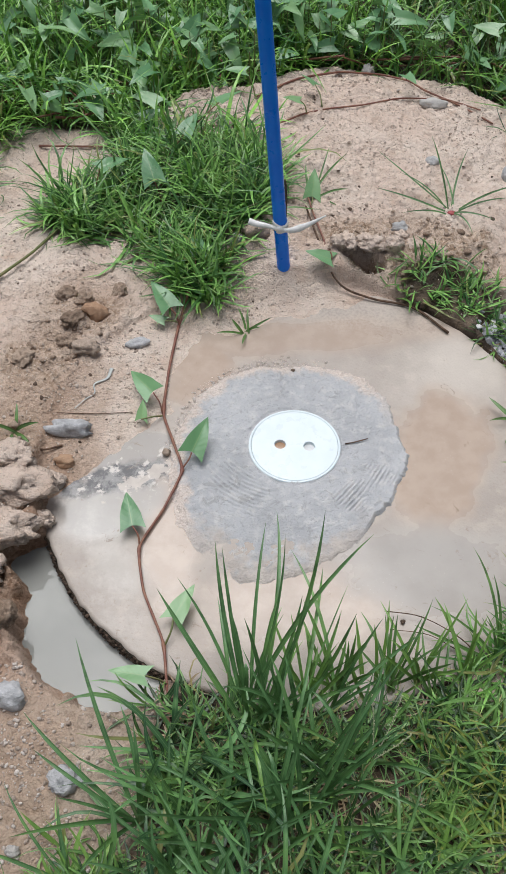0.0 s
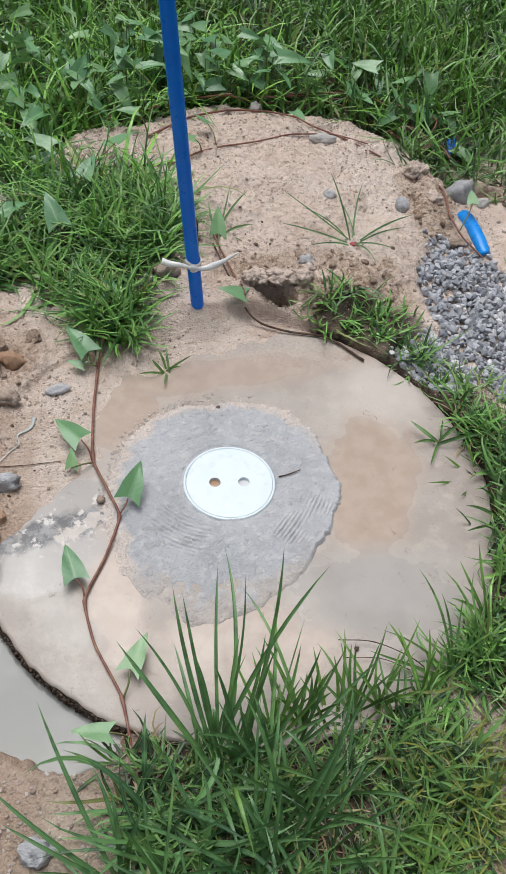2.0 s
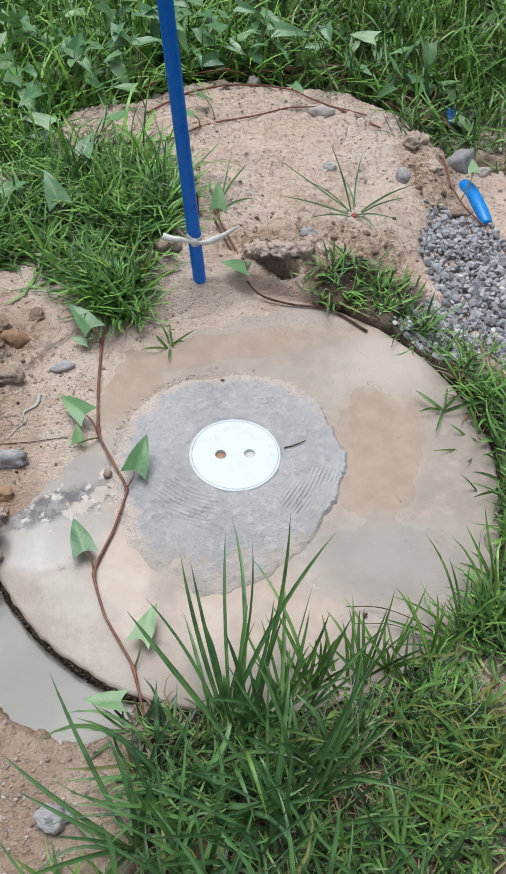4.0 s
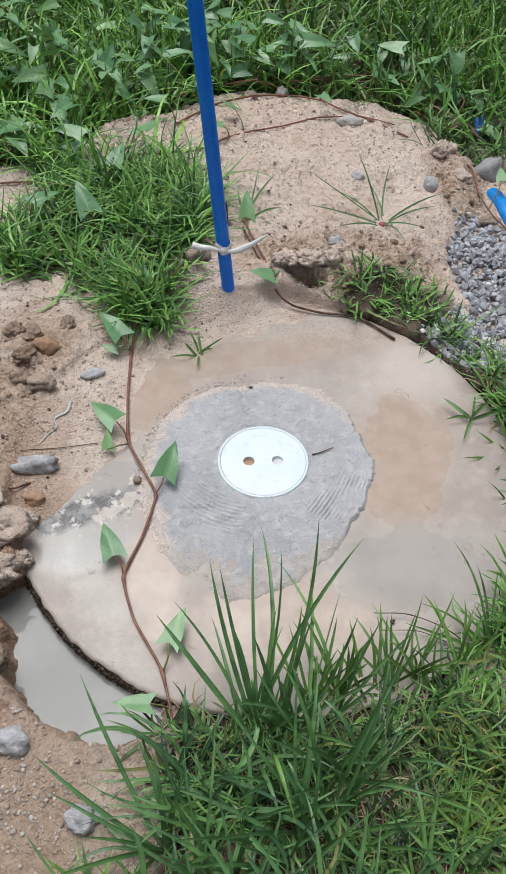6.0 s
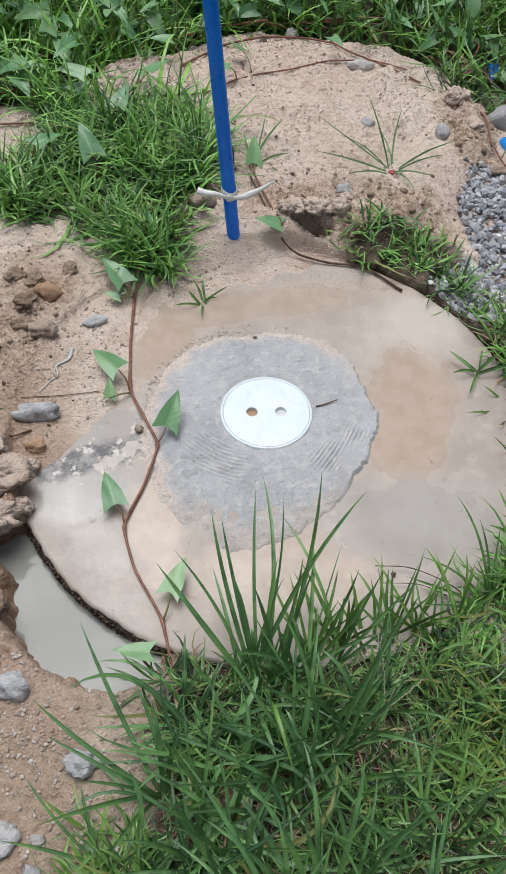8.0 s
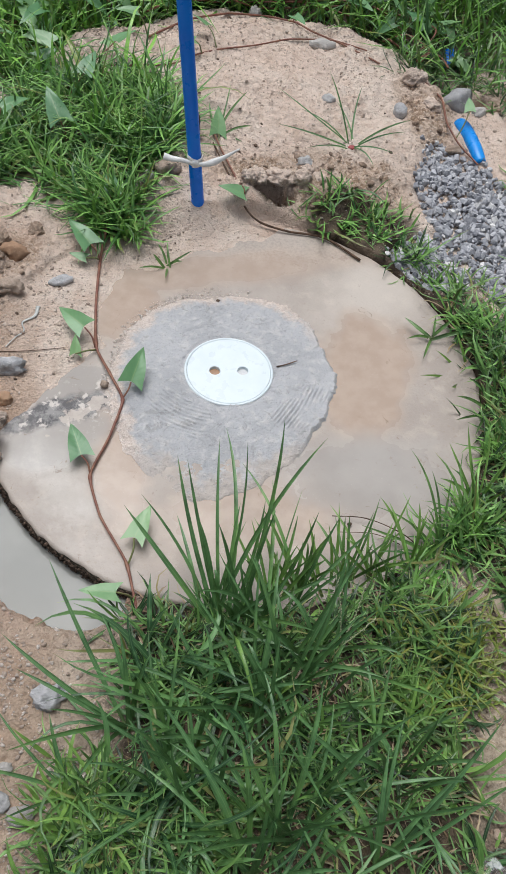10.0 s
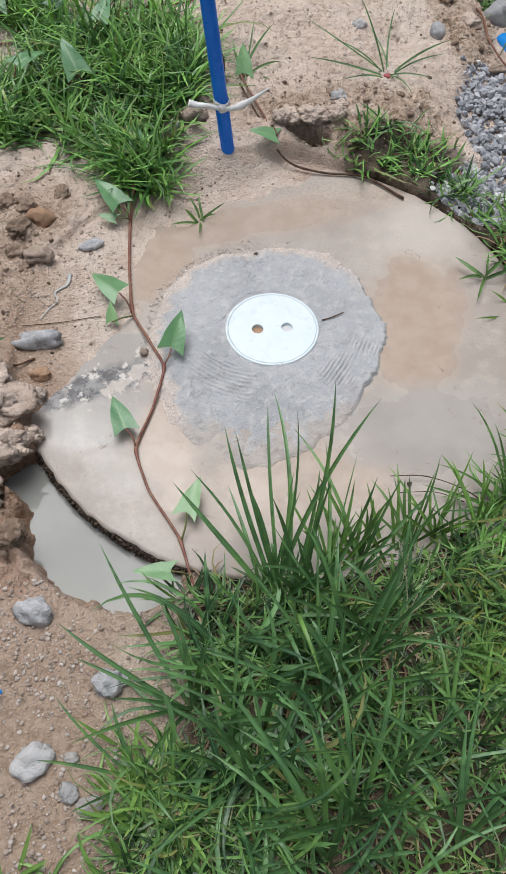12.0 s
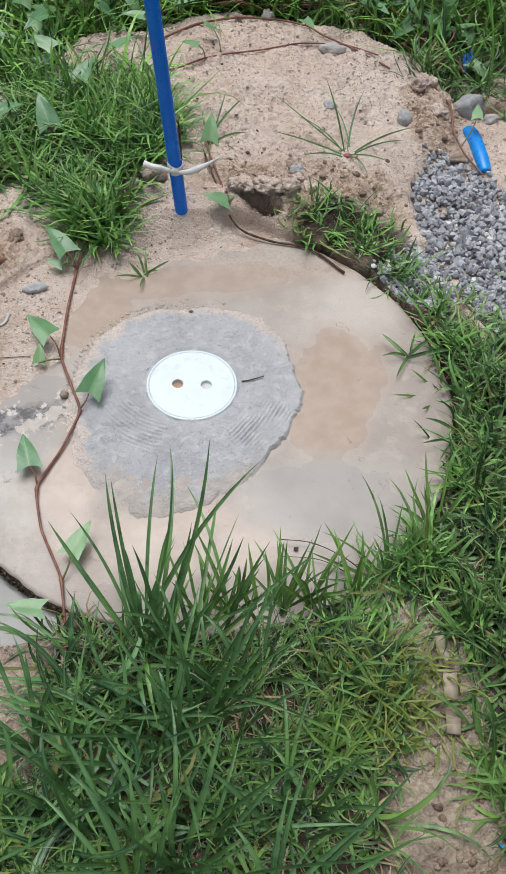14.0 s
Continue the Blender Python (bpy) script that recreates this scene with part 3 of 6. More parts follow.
def spline(points, per=8):
    p = [Vector(q) for q in points]
    p = [p[0] * 2 - p[1]] + p + [p[-1] * 2 - p[-2]]
    out = []
    for i in range(1, len(p) - 2):
        for k in range(per):
            t = k / per
            out.append(0.5 * ((2 * p[i]) + (p[i + 1] - p[i - 1]) * t + (2 * p[i - 1] - 5 * p[i] + 4 * p[i + 1] - p[i + 2]) * t * t + (3 * p[i] - p[i - 1] - 3 * p[i + 1] + p[i + 2]) * t ** 3))
    return out + [p[-2]]


def taut(points):
    """Straighter runs with a kink at each point."""
    p = [Vector(q) for q in points]
    out = [p[0]]
    for a, b in zip(p, p[1:]):
        out += [a.lerp(b, 0.16), a.lerp(b, 0.84)]
    return out + [p[-1]]


def tube(points, r0, r1, sides=8, per=8, wobble=0.0, knots=()):
    path = spline(points, per)
    bm = bmesh.new()
    rings = []
    for i, c in enumerate(path):
        d = (path[min(i + 1, len(path) - 1)] - path[max(i - 1, 0)]).normalized()
        u = d.cross(Vector((0.13, 0.21, 1.0))).normalized()
        v = d.cross(u)
        f = i / (len(path) - 1)
        r = r0 + (r1 - r0) * f
        r *= 1 + wobble * noise.noise(c * 60)
        for k in knots:
            r *= 1 + 0.7 * math.exp(-((f - k) / 0.012) ** 2)
        rings.append([bm.verts.new(c + r * (u * math.cos(2 * math.pi * s / sides) + v * math.sin(2 * math.pi * s / sides))) for s in range(sides)])
    for a, b in zip(rings, rings[1:]):
        for s in range(sides):
            bm.faces.new((a[s], a[(s + 1) % sides], b[(s + 1) % sides], b[s]))
    bm.faces.new(rings[0])
    bm.faces.new(rings[-1])
    return bm


def lathe(profile, sides=64):
    """A turned body from (radius, z) pairs; closed at radius 0."""
    bm = bmesh.new()
    rings = []
    for r, z in profile:
        if r < 1e-6:
            rings.append([bm.verts.new((0, 0, z))])
        else:
            rings.append([bm.verts.new((r * math.cos(2 * math.pi * s / sides), r * math.sin(2 * math.pi * s / sides), z)) for s in range(sides)])
    for a, b in zip(rings, rings[1:]):
        for s in range(sides):
            t = (s + 1) % sides
            if len(a) == 1:
                bm.faces.new((a[0], b[s], b[t]))
            elif len(b) == 1:
                bm.faces.new((a[s], a[t], b[0]))
            else:
                bm.faces.new((a[s], a[t], b[t], b[s]))
    return bm


def rock(seed, size, rough=0.25, detail=3, freq=1.6, fine=0.06):
    bm = bmesh.new()
    bmesh.ops.create_icosphere(bm, subdivisions=detail, radius=1.0)
    off = Vector((seed * 3.1, seed * 1.7, seed * 2.3))
    for v in bm.verts:
        n = v.co.normalized()
        d = 1 + rough * noise.noise(n * freq + off) + rough * 0.5 * noise.noise(n * freq * 2.3 + off) + fine * noise.noise(n * freq * 7 + off)
        d = min(d, 1.0 + 0.4 * rough + 0.25 * noise.noise(n * 1.1 - off) * rough)
        if fine > 0.1:
            d -= 0.6 * fine * max(0.0, noise.noise(n * freq * 4 - off)) + 0.35 * fine * noise.noise(n * freq * 15 + off)
        v.co = Vector((n.x * size[0], n.y * size[1], n.z * size[2])) * d
    return bm


def shard(seed, flat=0.65):
    """A sharp-edged crushed stone about 1 across."""
    rng = random.Random(seed)
    bm = bmesh.new()
    for _ in range(17):
        v = Vector((rng.gauss(0, 1), rng.gauss(0, 1), rng.gauss(0, 1))).normalized() * rng.uniform(0.40, 0.54)
        bm.verts.new((v.x, v.y * rng.uniform(0.75, 1), v.z * flat))
    res = bmesh.ops.convex_hull(bm, input=bm.verts)
    bmesh.ops.delete(bm, geom=list({g for g in res["geom_unused"] + res["geom_interior"] if isinstance(g, bmesh.types.BMVert)}), context="VERTS")
    return bm


def blade_mesh(name, root, heading, length, width, lean, bend, twist, material, segs=5, floor=True):
    """Many grass blades in one mesh: folded strips that rise, lean and droop."""
    root = np.asarray(root, float)
    n = len(root)
    s = np.linspace(0, 1, segs + 1)
    phi = np.pi / 2 - lean[:, None] - bend[:, None] * s[None, :] ** 1.3
    step = length[:, None] / segs
    mid = (phi[:, 1:] + phi[:, :-1]) / 2
    out = np.concatenate([np.zeros((n, 1)), np.cumsum(np.cos(mid) * step, 1)], 1)
    up = np.concatenate([np.zeros((n, 1)), np.cumsum(np.sin(mid) * step, 1)], 1)
    turn = heading[:, None] + twist[:, None] * s[None, :] ** 2
    x = root[:, 0:1] + out * np.cos(turn)
    y = root[:, 1:2] + out * np.sin(turn)
    z = root[:, 2:3] + up
    if floor:
        z = np.maximum(z, root[:, 2:3] + 0.004 * (1 + 2 * s[None, :]))
    taper = np.interp(s, [0, 0.12, 0.4, 0.75, 1], [0.55, 0.9, 1, 0.72, 0.03])
    w = width[:, None] * taper[None, :] / 2
    side = turn + np.pi / 2 + 0.7 * twist[:, None]
    sx, sy = np.cos(side) * w, np.sin(side) * w
    drop = 0.45 * w
    verts = np.stack([np.stack([x - sx, y - sy, z + drop], -1), np.stack([x, y, z], -1), np.stack([x + sx, y + sy, z + drop], -1)], 2)
    base = np.arange(n)[:, None, None] * (segs + 1) * 3 + np.arange(segs)[None, :, None] * 3 + np.arange(2)[None, None, :]
    faces = np.stack([base, base + 1, base + 4, base + 3], -1).reshape(-1, 4)
    along = np.broadcast_to(s[None, :, None], (n, segs + 1, 3))
    across = np.broadcast_to(np.array([-1.0, 0, 1.0])[None, None, :], (n, segs + 1, 3))
    me = mesh_of(name, verts.reshape(-1, 3), faces, {"along": along, "across": across})
    me.materials.append(material)
    return me


def sow(n, box, density, rng):
    """Places where a plant may root: n tries in box (x0, x1, y0, y1), kept by density(x, y)."""
    x, y = rng.uniform(box[0], box[1], n), rng.uniform(box[2], box[3], n)
    keep = rng.uniform(0, 1, n) < density(x, y)
    return x[keep], y[keep]


def one_blade(root, tip, arch, width, segs=9, droop=0.0):
    """A single blade from root to tip, bowed up by arch."""
    root, tip = Vector(root), Vector(tip)
    sway = math.sin(91.7 * tip.x + 57.3 * tip.y) * 0.09 * (tip - root).length
    ctrl = (root + tip) / 2 + Vector((sway, 0.3 * sway, arch))
    verts, along, across = [], [], []
    for i in range(segs + 1):
        t = i / segs
        p = root * (1 - t) ** 2 + ctrl * 2 * t * (1 - t) + tip * t * t
        d = (ctrl - root) * (1 - t) + (tip - ctrl) * t
        sd = d.cross(Vector((0.25, -0.65, 0.75))).normalized()
        nrm = sd.cross(d).normalized()
        w = width / 2 * float(np.interp(t, [0, 0.1, 0.45, 0.8, 1], [0.6, 0.85, 1, 0.65, 0.03]))
        for k in (-1, 0, 1):
            verts.append(p + sd * (w * k) + nrm * (abs(k) * w * 0.45))
            along.append(t)
            across.append(k)
    faces = [(i * 3 + k, i * 3 + k + 1, i * 3 + k + 4, i * 3 + k + 3) for i in range(segs) for k in (0, 1)]
    return mesh_of("blade", [tuple(v) for v in verts], faces, {"along": along, "across": across})


def arrow_leaf(length, width, curl=0.15, fold=0.25, lobe=0.16, seed=0):
    """An arrow-shaped creeper leaf along +y, its stalk end at the origin."""
    rng = random.Random(seed)
    rows, cols = 11, 9
    verts, along, across = [], [], []
    for i in range(rows):
        t = i / (rows - 1)
        half = width / 2 * ((1 - t) ** 0.80) * (1.0 - 0.10 * math.exp(-((t - 0.15) / 0.08) ** 2) + 0.10 * math.sin(math.pi * t))
        half *= 1 + 0.015 * rng.uniform(-1, 1)
        for j in range(cols):
            u = j / (cols - 1) * 2 - 1
            back = 0.85 * lobe * length * abs(u) ** 1.4 * (1 - t) ** 7
            notch = -0.02 * length * (1 - abs(u)) * (1 - t) ** 6
            x = u * half
            y = t * length - back - notch
            z = abs(x) * fold - curl * length * (t * t) + 0.012 * length * math.sin(9 * t + 3 * u) * abs(u)
            verts.append((x, y, z))
            along.append(t)
            across.append(u)
    faces = [(i * cols + j, i * cols + j + 1, (i + 1) * cols + j + 1, (i + 1) * cols + j) for i in range(rows - 1) for j in range(cols - 1)]
    return mesh_of("leaf", verts, faces, {"along": along, "across": across})


def leaf_pose(base, tip, roll=0.0, scale=1.0):
    base, tip = Vector(base), Vector(tip)
    y = (tip - base).normalized()
    x = y.cross(Vector((0, 0, 1))).normalized()
    z = x.cross(y)
    m = Matrix((x, y, z)).transposed().to_4x4()
    return Matrix.Translation(base) @ m @ Matrix.Rotation(radians(roll), 4, "Y") @ Matrix.Scale(scale, 4)

# ---------------------------------------------------------------- ground
def axis(lo, hi, step, reach):
    core = np.arange(lo, hi + step / 2, step)
    out, d = [], step
    p = hi
    while p < reach:
        d *= 1.35
        p += d
        out.append(p)
    tail, p, d = [], lo, step
    while p > -reach:
        d *= 1.35
        p -= d
        tail.append(p)
    return np.concatenate([np.array(tail[::-1]), core, np.array(out)])


def build_ground():
    ax, ay = axis(-0.95, 1.1, 0.005, 300), axis(-1.4, 1.65, 0.005, 300)
    gx, gy = np.meshgrid(ax, ay)
    z = ground_height(gx, gy)
    r, a = slab_polar(gx, gy)
    cover = grass_cover(gx, gy)
    far = np.hypot(gx, gy)
    # Follows the grass cover, so painted shade fills the gaps between blades.
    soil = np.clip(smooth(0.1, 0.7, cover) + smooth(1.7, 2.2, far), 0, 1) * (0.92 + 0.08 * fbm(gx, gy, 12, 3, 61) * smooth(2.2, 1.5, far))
    sward = smooth(1.9, 3.0, far)
    soil = np.maximum(soil, 0.75 * smooth(1.2, 0.5, oval(gx, gy, 0.43, -1.07, 0.11, 0.13)))
    # Low wet ground by the pit; in the cave it adds to painted shade.
    damp = np.maximum(smooth(0.010, -0.02, z) * (r > 0.5) * (r < 0.70) * (gy < 0.75), smooth(1.9, 0.8, oval(gx, gy, -0.44, -0.42, 0.2, 0.2)) * 0.7)
    damp = np.maximum(damp, 0.3 * smooth(0.04, 0.0, np.abs(r - 0.56)))
    damp = np.maximum(damp, 0.65 * smooth(-0.28, -0.36, gx) * smooth(-0.55, -0.65, gy))
    damp = np.maximum(damp * (1 - 0.75 * smooth(0.2, 0.35, gy) * smooth(0.15, 0.0, gx)), 0.3 * smooth(-0.5, -0.62, gy))
    # The cave gets full dark soil colour in place of shade under its overhang.
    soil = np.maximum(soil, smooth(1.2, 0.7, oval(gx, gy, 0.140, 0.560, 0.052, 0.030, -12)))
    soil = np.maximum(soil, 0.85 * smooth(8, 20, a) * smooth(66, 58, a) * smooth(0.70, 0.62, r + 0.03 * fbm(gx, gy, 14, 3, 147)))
    ny, nx = gx.shape
    idx = np.arange(nx * ny).reshape(ny, nx)
    faces = np.stack([idx[:-1, :-1], idx[:-1, 1:], idx[1:, 1:], idx[1:, :-1]], -1).reshape(-1, 4)
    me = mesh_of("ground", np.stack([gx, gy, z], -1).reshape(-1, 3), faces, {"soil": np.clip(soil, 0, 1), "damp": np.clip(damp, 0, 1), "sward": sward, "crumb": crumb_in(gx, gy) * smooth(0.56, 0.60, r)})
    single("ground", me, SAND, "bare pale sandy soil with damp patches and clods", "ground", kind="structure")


build_ground()


def pit_water_mesh():
    """Standing water: only where the ground lies lower and the slab does not reach."""
    ax, ay = np.arange(-0.64, -0.12, 0.01), np.arange(-0.70, -0.16, 0.01)
    gx, gy = np.meshgrid(ax, ay)
    ny, nx = gx.shape
    idx = np.arange(nx * ny).reshape(ny, nx)
    faces = np.stack([idx[:-1, :-1], idx[:-1, 1:], idx[1:, 1:], idx[1:, :-1]], -1).reshape(-1, 4)
    low = (ground_height(gx, gy) < WATER_Z + 0.006).ravel() & (pit_in(gx, gy).ravel() > 0.02) & (slab_polar(gx, gy)[0].ravel() > 0.52)
    faces = faces[low[faces].any(1)]
    used = np.unique(faces)
    remap = np.full(nx * ny, -1)
    remap[used] = np.arange(len(used))
    verts = np.stack([gx, gy, np.full(gx.shape, WATER_Z)], -1).reshape(-1, 3)[used]
    return mesh_of("puddle_water", verts, remap[faces])


single("puddle_water", pit_water_mesh(), WATER, "cloudy grey-green rain water in a dug hole beside the slab", "puddle", kind="structure")


# ---------------------------------------------------------------- the concrete slab, its mortar and its cap
def build_slab():
    slab = thing("concrete_cover_slab", (SLAB_X, SLAB_Y, -0.07), "round concrete cover slab, wet and stained with brown silt", "concrete slab")
    drop = -0.006
    sides = 300
    profile = [(0.0, 0), (0.12, 0), (0.25, 0), (0.36, 0), (0.45, 0), (0.51, 0.0), (0.549, -0.0005), (0.5545, -0.002), (0.557, -0.006), (0.558, -0.03), (0.557, -0.07)]
    bm = lathe(profile, sides)
    for v in bm.verts:
        r = math.hypot(v.co.x, v.co.y)
        if r > 0.5:
            d = v.co.normalized()
            k = 0.004 * noise.noise(d * 6) + 0.0022 * noise.noise(d * 40 + Vector((0, 0, v.co.z * 60)))
            if v.co.z < -0.006:
                k += 0.004 * noise.noise(Vector((d.x * 55, d.y * 55, v.co.z * 70)))
            v.co.x += d.x * k
            v.co.y += d.y * k
        v.co.z += 0.0012 * noise.noise(v.co * 5) if v.co.z > -0.004 else 0
        v.co += Vector((SLAB_X, SLAB_Y, drop))
    me = mesh_from(bm, "slab_body")
    me.materials.append(SLAB)
    me.materials.append(RIM)
    # Faces below the top edge take the darker concrete all round.
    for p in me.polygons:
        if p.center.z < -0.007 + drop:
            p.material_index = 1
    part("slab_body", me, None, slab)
    turns = [0, 29, 58, 94, 130, 160, 198, 220, 238, 255, 277, 306, 333, 360]
    reach = [0.242, 0.233, 0.235, 0.216, 0.234, 0.232, 0.25, 0.278, 0.321, 0.352, 0.312, 0.257, 0.238, 0.242]
    na, nr = 640, 120
    t = np.linspace(0, 2 * np.pi, na, endpoint=False)
    lim = np.interp(np.degrees(t), turns, reach)
    deg = np.degrees(t)
    crust = smooth(12, 55, deg) * smooth(246, 222, deg)
    lim = lim + 0.026 * crust + 0.014 * fbm(np.cos(t) * 2, np.sin(t) * 2, 4, 6, 71, 0.7) + 0.005 * fbm(np.cos(t) * 2, np.sin(t) * 2, 22, 3, 72, 0.6)
    f = np.linspace(0, 1, nr)
    rr = 0.097 + (lim[None, :] - 0.097) * f[:, None]
    x, y = rr * np.cos(t)[None, :], rr * np.sin(t)[None, :]
    ang = np.degrees(np.arctan2(y, x)) % 360
    thin = smooth(222, 245, ang) * smooth(322, 292, ang)
    z = 0.0078 - 0.0078 * thin * smooth(0.25, 0.85, f)[:, None] + 0.0040 * fbm(x, y, 13, 4, 73) + 0.0024 * fbm(x * 0.6 + y * 0.5, y * 1.3 - x * 0.7, 48, 4, 79, 0.7) + 0.003 * np.abs(fbm(x, y, 26, 3, 80)) * smooth(0.0, 0.4, fbm(x, y, 7, 2, 81)) + 0.0016 * np.abs(fbm(x, y, 40, 3, 83)) * smooth(0.5, 0.9, f)[:, None]
    # trowel strokes
    bow = np.hypot(x + 0.02, y - 0.05)
    one = smooth(196, 208, ang) * smooth(258, 240, ang) * smooth(0.115, 0.13, rr) * smooth(0.21, 0.19, rr)
    z = z + one * 0.0016 * np.sin(bow * 2 * np.pi / 0.0095)
    two = smooth(300, 312, ang) * smooth(352, 340, ang) * smooth(0.135, 0.155, rr) * smooth(0.235, 0.22, rr)
    z = z + two * 0.0020 * smooth(-0.35, 0.25, fbm(x, y, 16, 3, 87)) * np.sin((x * 0.85 + y * -0.5 + 0.5 * rr) * 2 * np.pi / 0.0125 + 3 * fbm(x, y, 9, 2, 89))
    z = z - 0.0045 * np.exp(-((rr - 0.104) / 0.004) ** 2) * (0.5 + 0.5 * fbm(x, y, 30, 3, 97))
    slope = smooth(1.0, 0.94, f)[:, None] ** 0.8 * (1 - crust[None, :]) + smooth(1.0, 0.86, f)[:, None] * crust[None, :]
    z = z + 0.0035 * np.maximum(fbm(x, y, 60, 4, 99, 0.7), 0) * smooth(0.72, 0.85, f)[:, None]
    z = z * slope + 0.0002 - 0.006 * (f[:, None] > 0.995) + drop
    idx = np.arange(na * nr).reshape(nr, na)
    nxt = np.roll(idx, -1, 1)
    faces = np.stack([idx[:-1], nxt[:-1], nxt[1:], idx[1:]], -1).reshape(-1, 4)
    me = mesh_of("mortar_bed", np.stack([x, y, z], -1).reshape(-1, 3), faces, {"edge": np.broadcast_to(f[:, None], x.shape), "crust": np.broadcast_to(crust[None, :], x.shape), "thin": thin})
    part("mortar_bed", me, MORTAR, slab, "grey trowelled cement mortar ring with a ragged edge")
    bm = tube([(0.109, 0.012, 0.0055), (0.13, 0.018, 0.006), (0.158, 0.03, 0.006)], 0.0018, 0.0012, 6, 6, 0.4)
    part("crack", bm, TWIG, slab, "dark straw pressed into the mortar")


build_slab()


def build_cap():
    cap = thing("drain_cap", (0, 0, -0.004), "round white plastic drain cap with two finger holes", "drain cap")
    holes = [(-0.0315, 0.0), (0.0315, 0.0)]
    top, rad, hr = 0.0115, 0.0935, 0.0125
    bm = bmesh.new()

    def loop(cx, cy, r, z, n):
        vs = [bm.verts.new((cx + r * math.cos(2 * math.pi * i / n), cy + r * math.sin(2 * math.pi * i / n), z)) for i in range(n)]
        return vs, [bm.edges.new((vs[i], vs[(i + 1) % n])) for i in range(n)]

    outer, edges = loop(0, 0, rad, top, 96)
    rims = []
    for cx, cy in holes:
        vs, es = loop(cx, cy, hr, top, 40)
        edges += es
        rims.append(vs)
    bmesh.ops.triangle_fill(bm, edges=edges, use_beauty=True)
    for f in list(bm.faces):
        c = f.calc_center_median()
        if any(math.hypot(c.x - cx, c.y - cy) < hr * 0.8 for cx, cy in holes):
            bm.faces.remove(f)
    for vs, (cx, cy) in zip(rims, holes):
        low = [bm.verts.new((cx + (v.co.x - cx) * 0.93, cy + (v.co.y - cy) * 0.93, top - 0.012)) for v in vs]
        for i in range(len(vs)):
            j = (i + 1) % len(vs)
            bm.faces.new((vs[i], vs[j], low[j], low[i]))
    low = [bm.verts.new((v.co.x * 1.005, v.co.y * 1.005, top - 0.002)) for v in outer]
    for i in range(96):
        j = (i + 1) % 96
        bm.faces.new((outer[i], outer[j], low[j], low[i]))
    bmesh.ops.translate(bm, verts=bm.verts, vec=(0, 0, -0.0075))
    part("plate", bm, WHITE, cap, flat=True)
    bm = lathe([(0.0944, 0.004), (0.0944, 0.0108), (0.0952, 0.0118), (0.0985, 0.0118), (0.0998, 0.0108), (0.1002, 0.002)], 128)
    bmesh.ops.translate(bm, verts=bm.verts, vec=(0, 0, -0.0075))
    part("rim", bm, WHITE, cap)
    for (cx, cy), m, label in zip(holes, (MUD, GREYPLUG), ("brown mud at the bottom of a hole", "pale grey bottom of a hole")):
        bm = lathe([(0.0, 0.0050), (0.008, 0.0045), (0.0122, 0.0035)], 32)
        bmesh.ops.translate(bm, verts=bm.verts, vec=(cx, cy, -0.0075))
        part("hole_bottom", bm, m, cap, label)


build_cap()


# ---------------------------------------------------------------- the blue pole and its tie
def pole_at(z):
    return Vector((-0.0535 - 0.094 * z, 0.535 + 0.03 * z, z))


def build_pole():
    pole = thing("pipe_pole", pole_at(0.02), "upright blue plastic pipe standing in the sand", "pipe")
    bm = bmesh.new()
    rings = []
    for z, r in ((-0.06, 0.0162), (0.1, 0.0162), (0.4, 0.0163), (0.8, 0.0163), (1.1, 0.0163), (1.298, 0.0163), (1.3, 0.0155), (1.3, 0.0138), (1.25, 0.0138)):
        c = pole_at(z)
        rings.append([bm.verts.new(c + Vector((r * math.cos(2 * math.pi * s / 28), r * math.sin(2 * math.pi * s / 28), 0))) for s in range(28)])
    for a, b in zip(rings, rings[1:]):
        for s in range(28):
            bm.faces.new((a[s], a[(s + 1) % 28], b[(s + 1) % 28], b[s]))
    part("pipe_tube", bm, BLUE, pole)


build_pole()


def ribbon(points, width, up=(0, 0, 1), thick=0.0012, taper=None, per=6):
    path = spline(points, per)
    bm = bmesh.new()
    rows = []
    for i, c in enumerate(path):
        d = (path[min(i + 1, len(path) - 1)] - path[max(i - 1, 0)]).normalized()
        s = d.cross(Vector(up)).normalized()
        n = s.cross(d)
        w = width / 2 * (1 if taper is None else float(np.interp(i / (len(path) - 1), [0, 0.5, 1], taper)))
        rows.append([bm.verts.new(c + s * a * w + n * b * thick) for a, b in ((-1, 0.2), (0, 0.6), (1, 0.2), (1, -0.2), (0, -0.4), (-1, -0.2))])
    for a, b in zip(rows, rows[1:]):
        for k in range(6):
            bm.faces.new((a[k], a[(k + 1) % 6], b[(k + 1) % 6], b[k]))
    bm.faces.new(rows[0])
    bm.faces.new(rows[-1])
    return bm


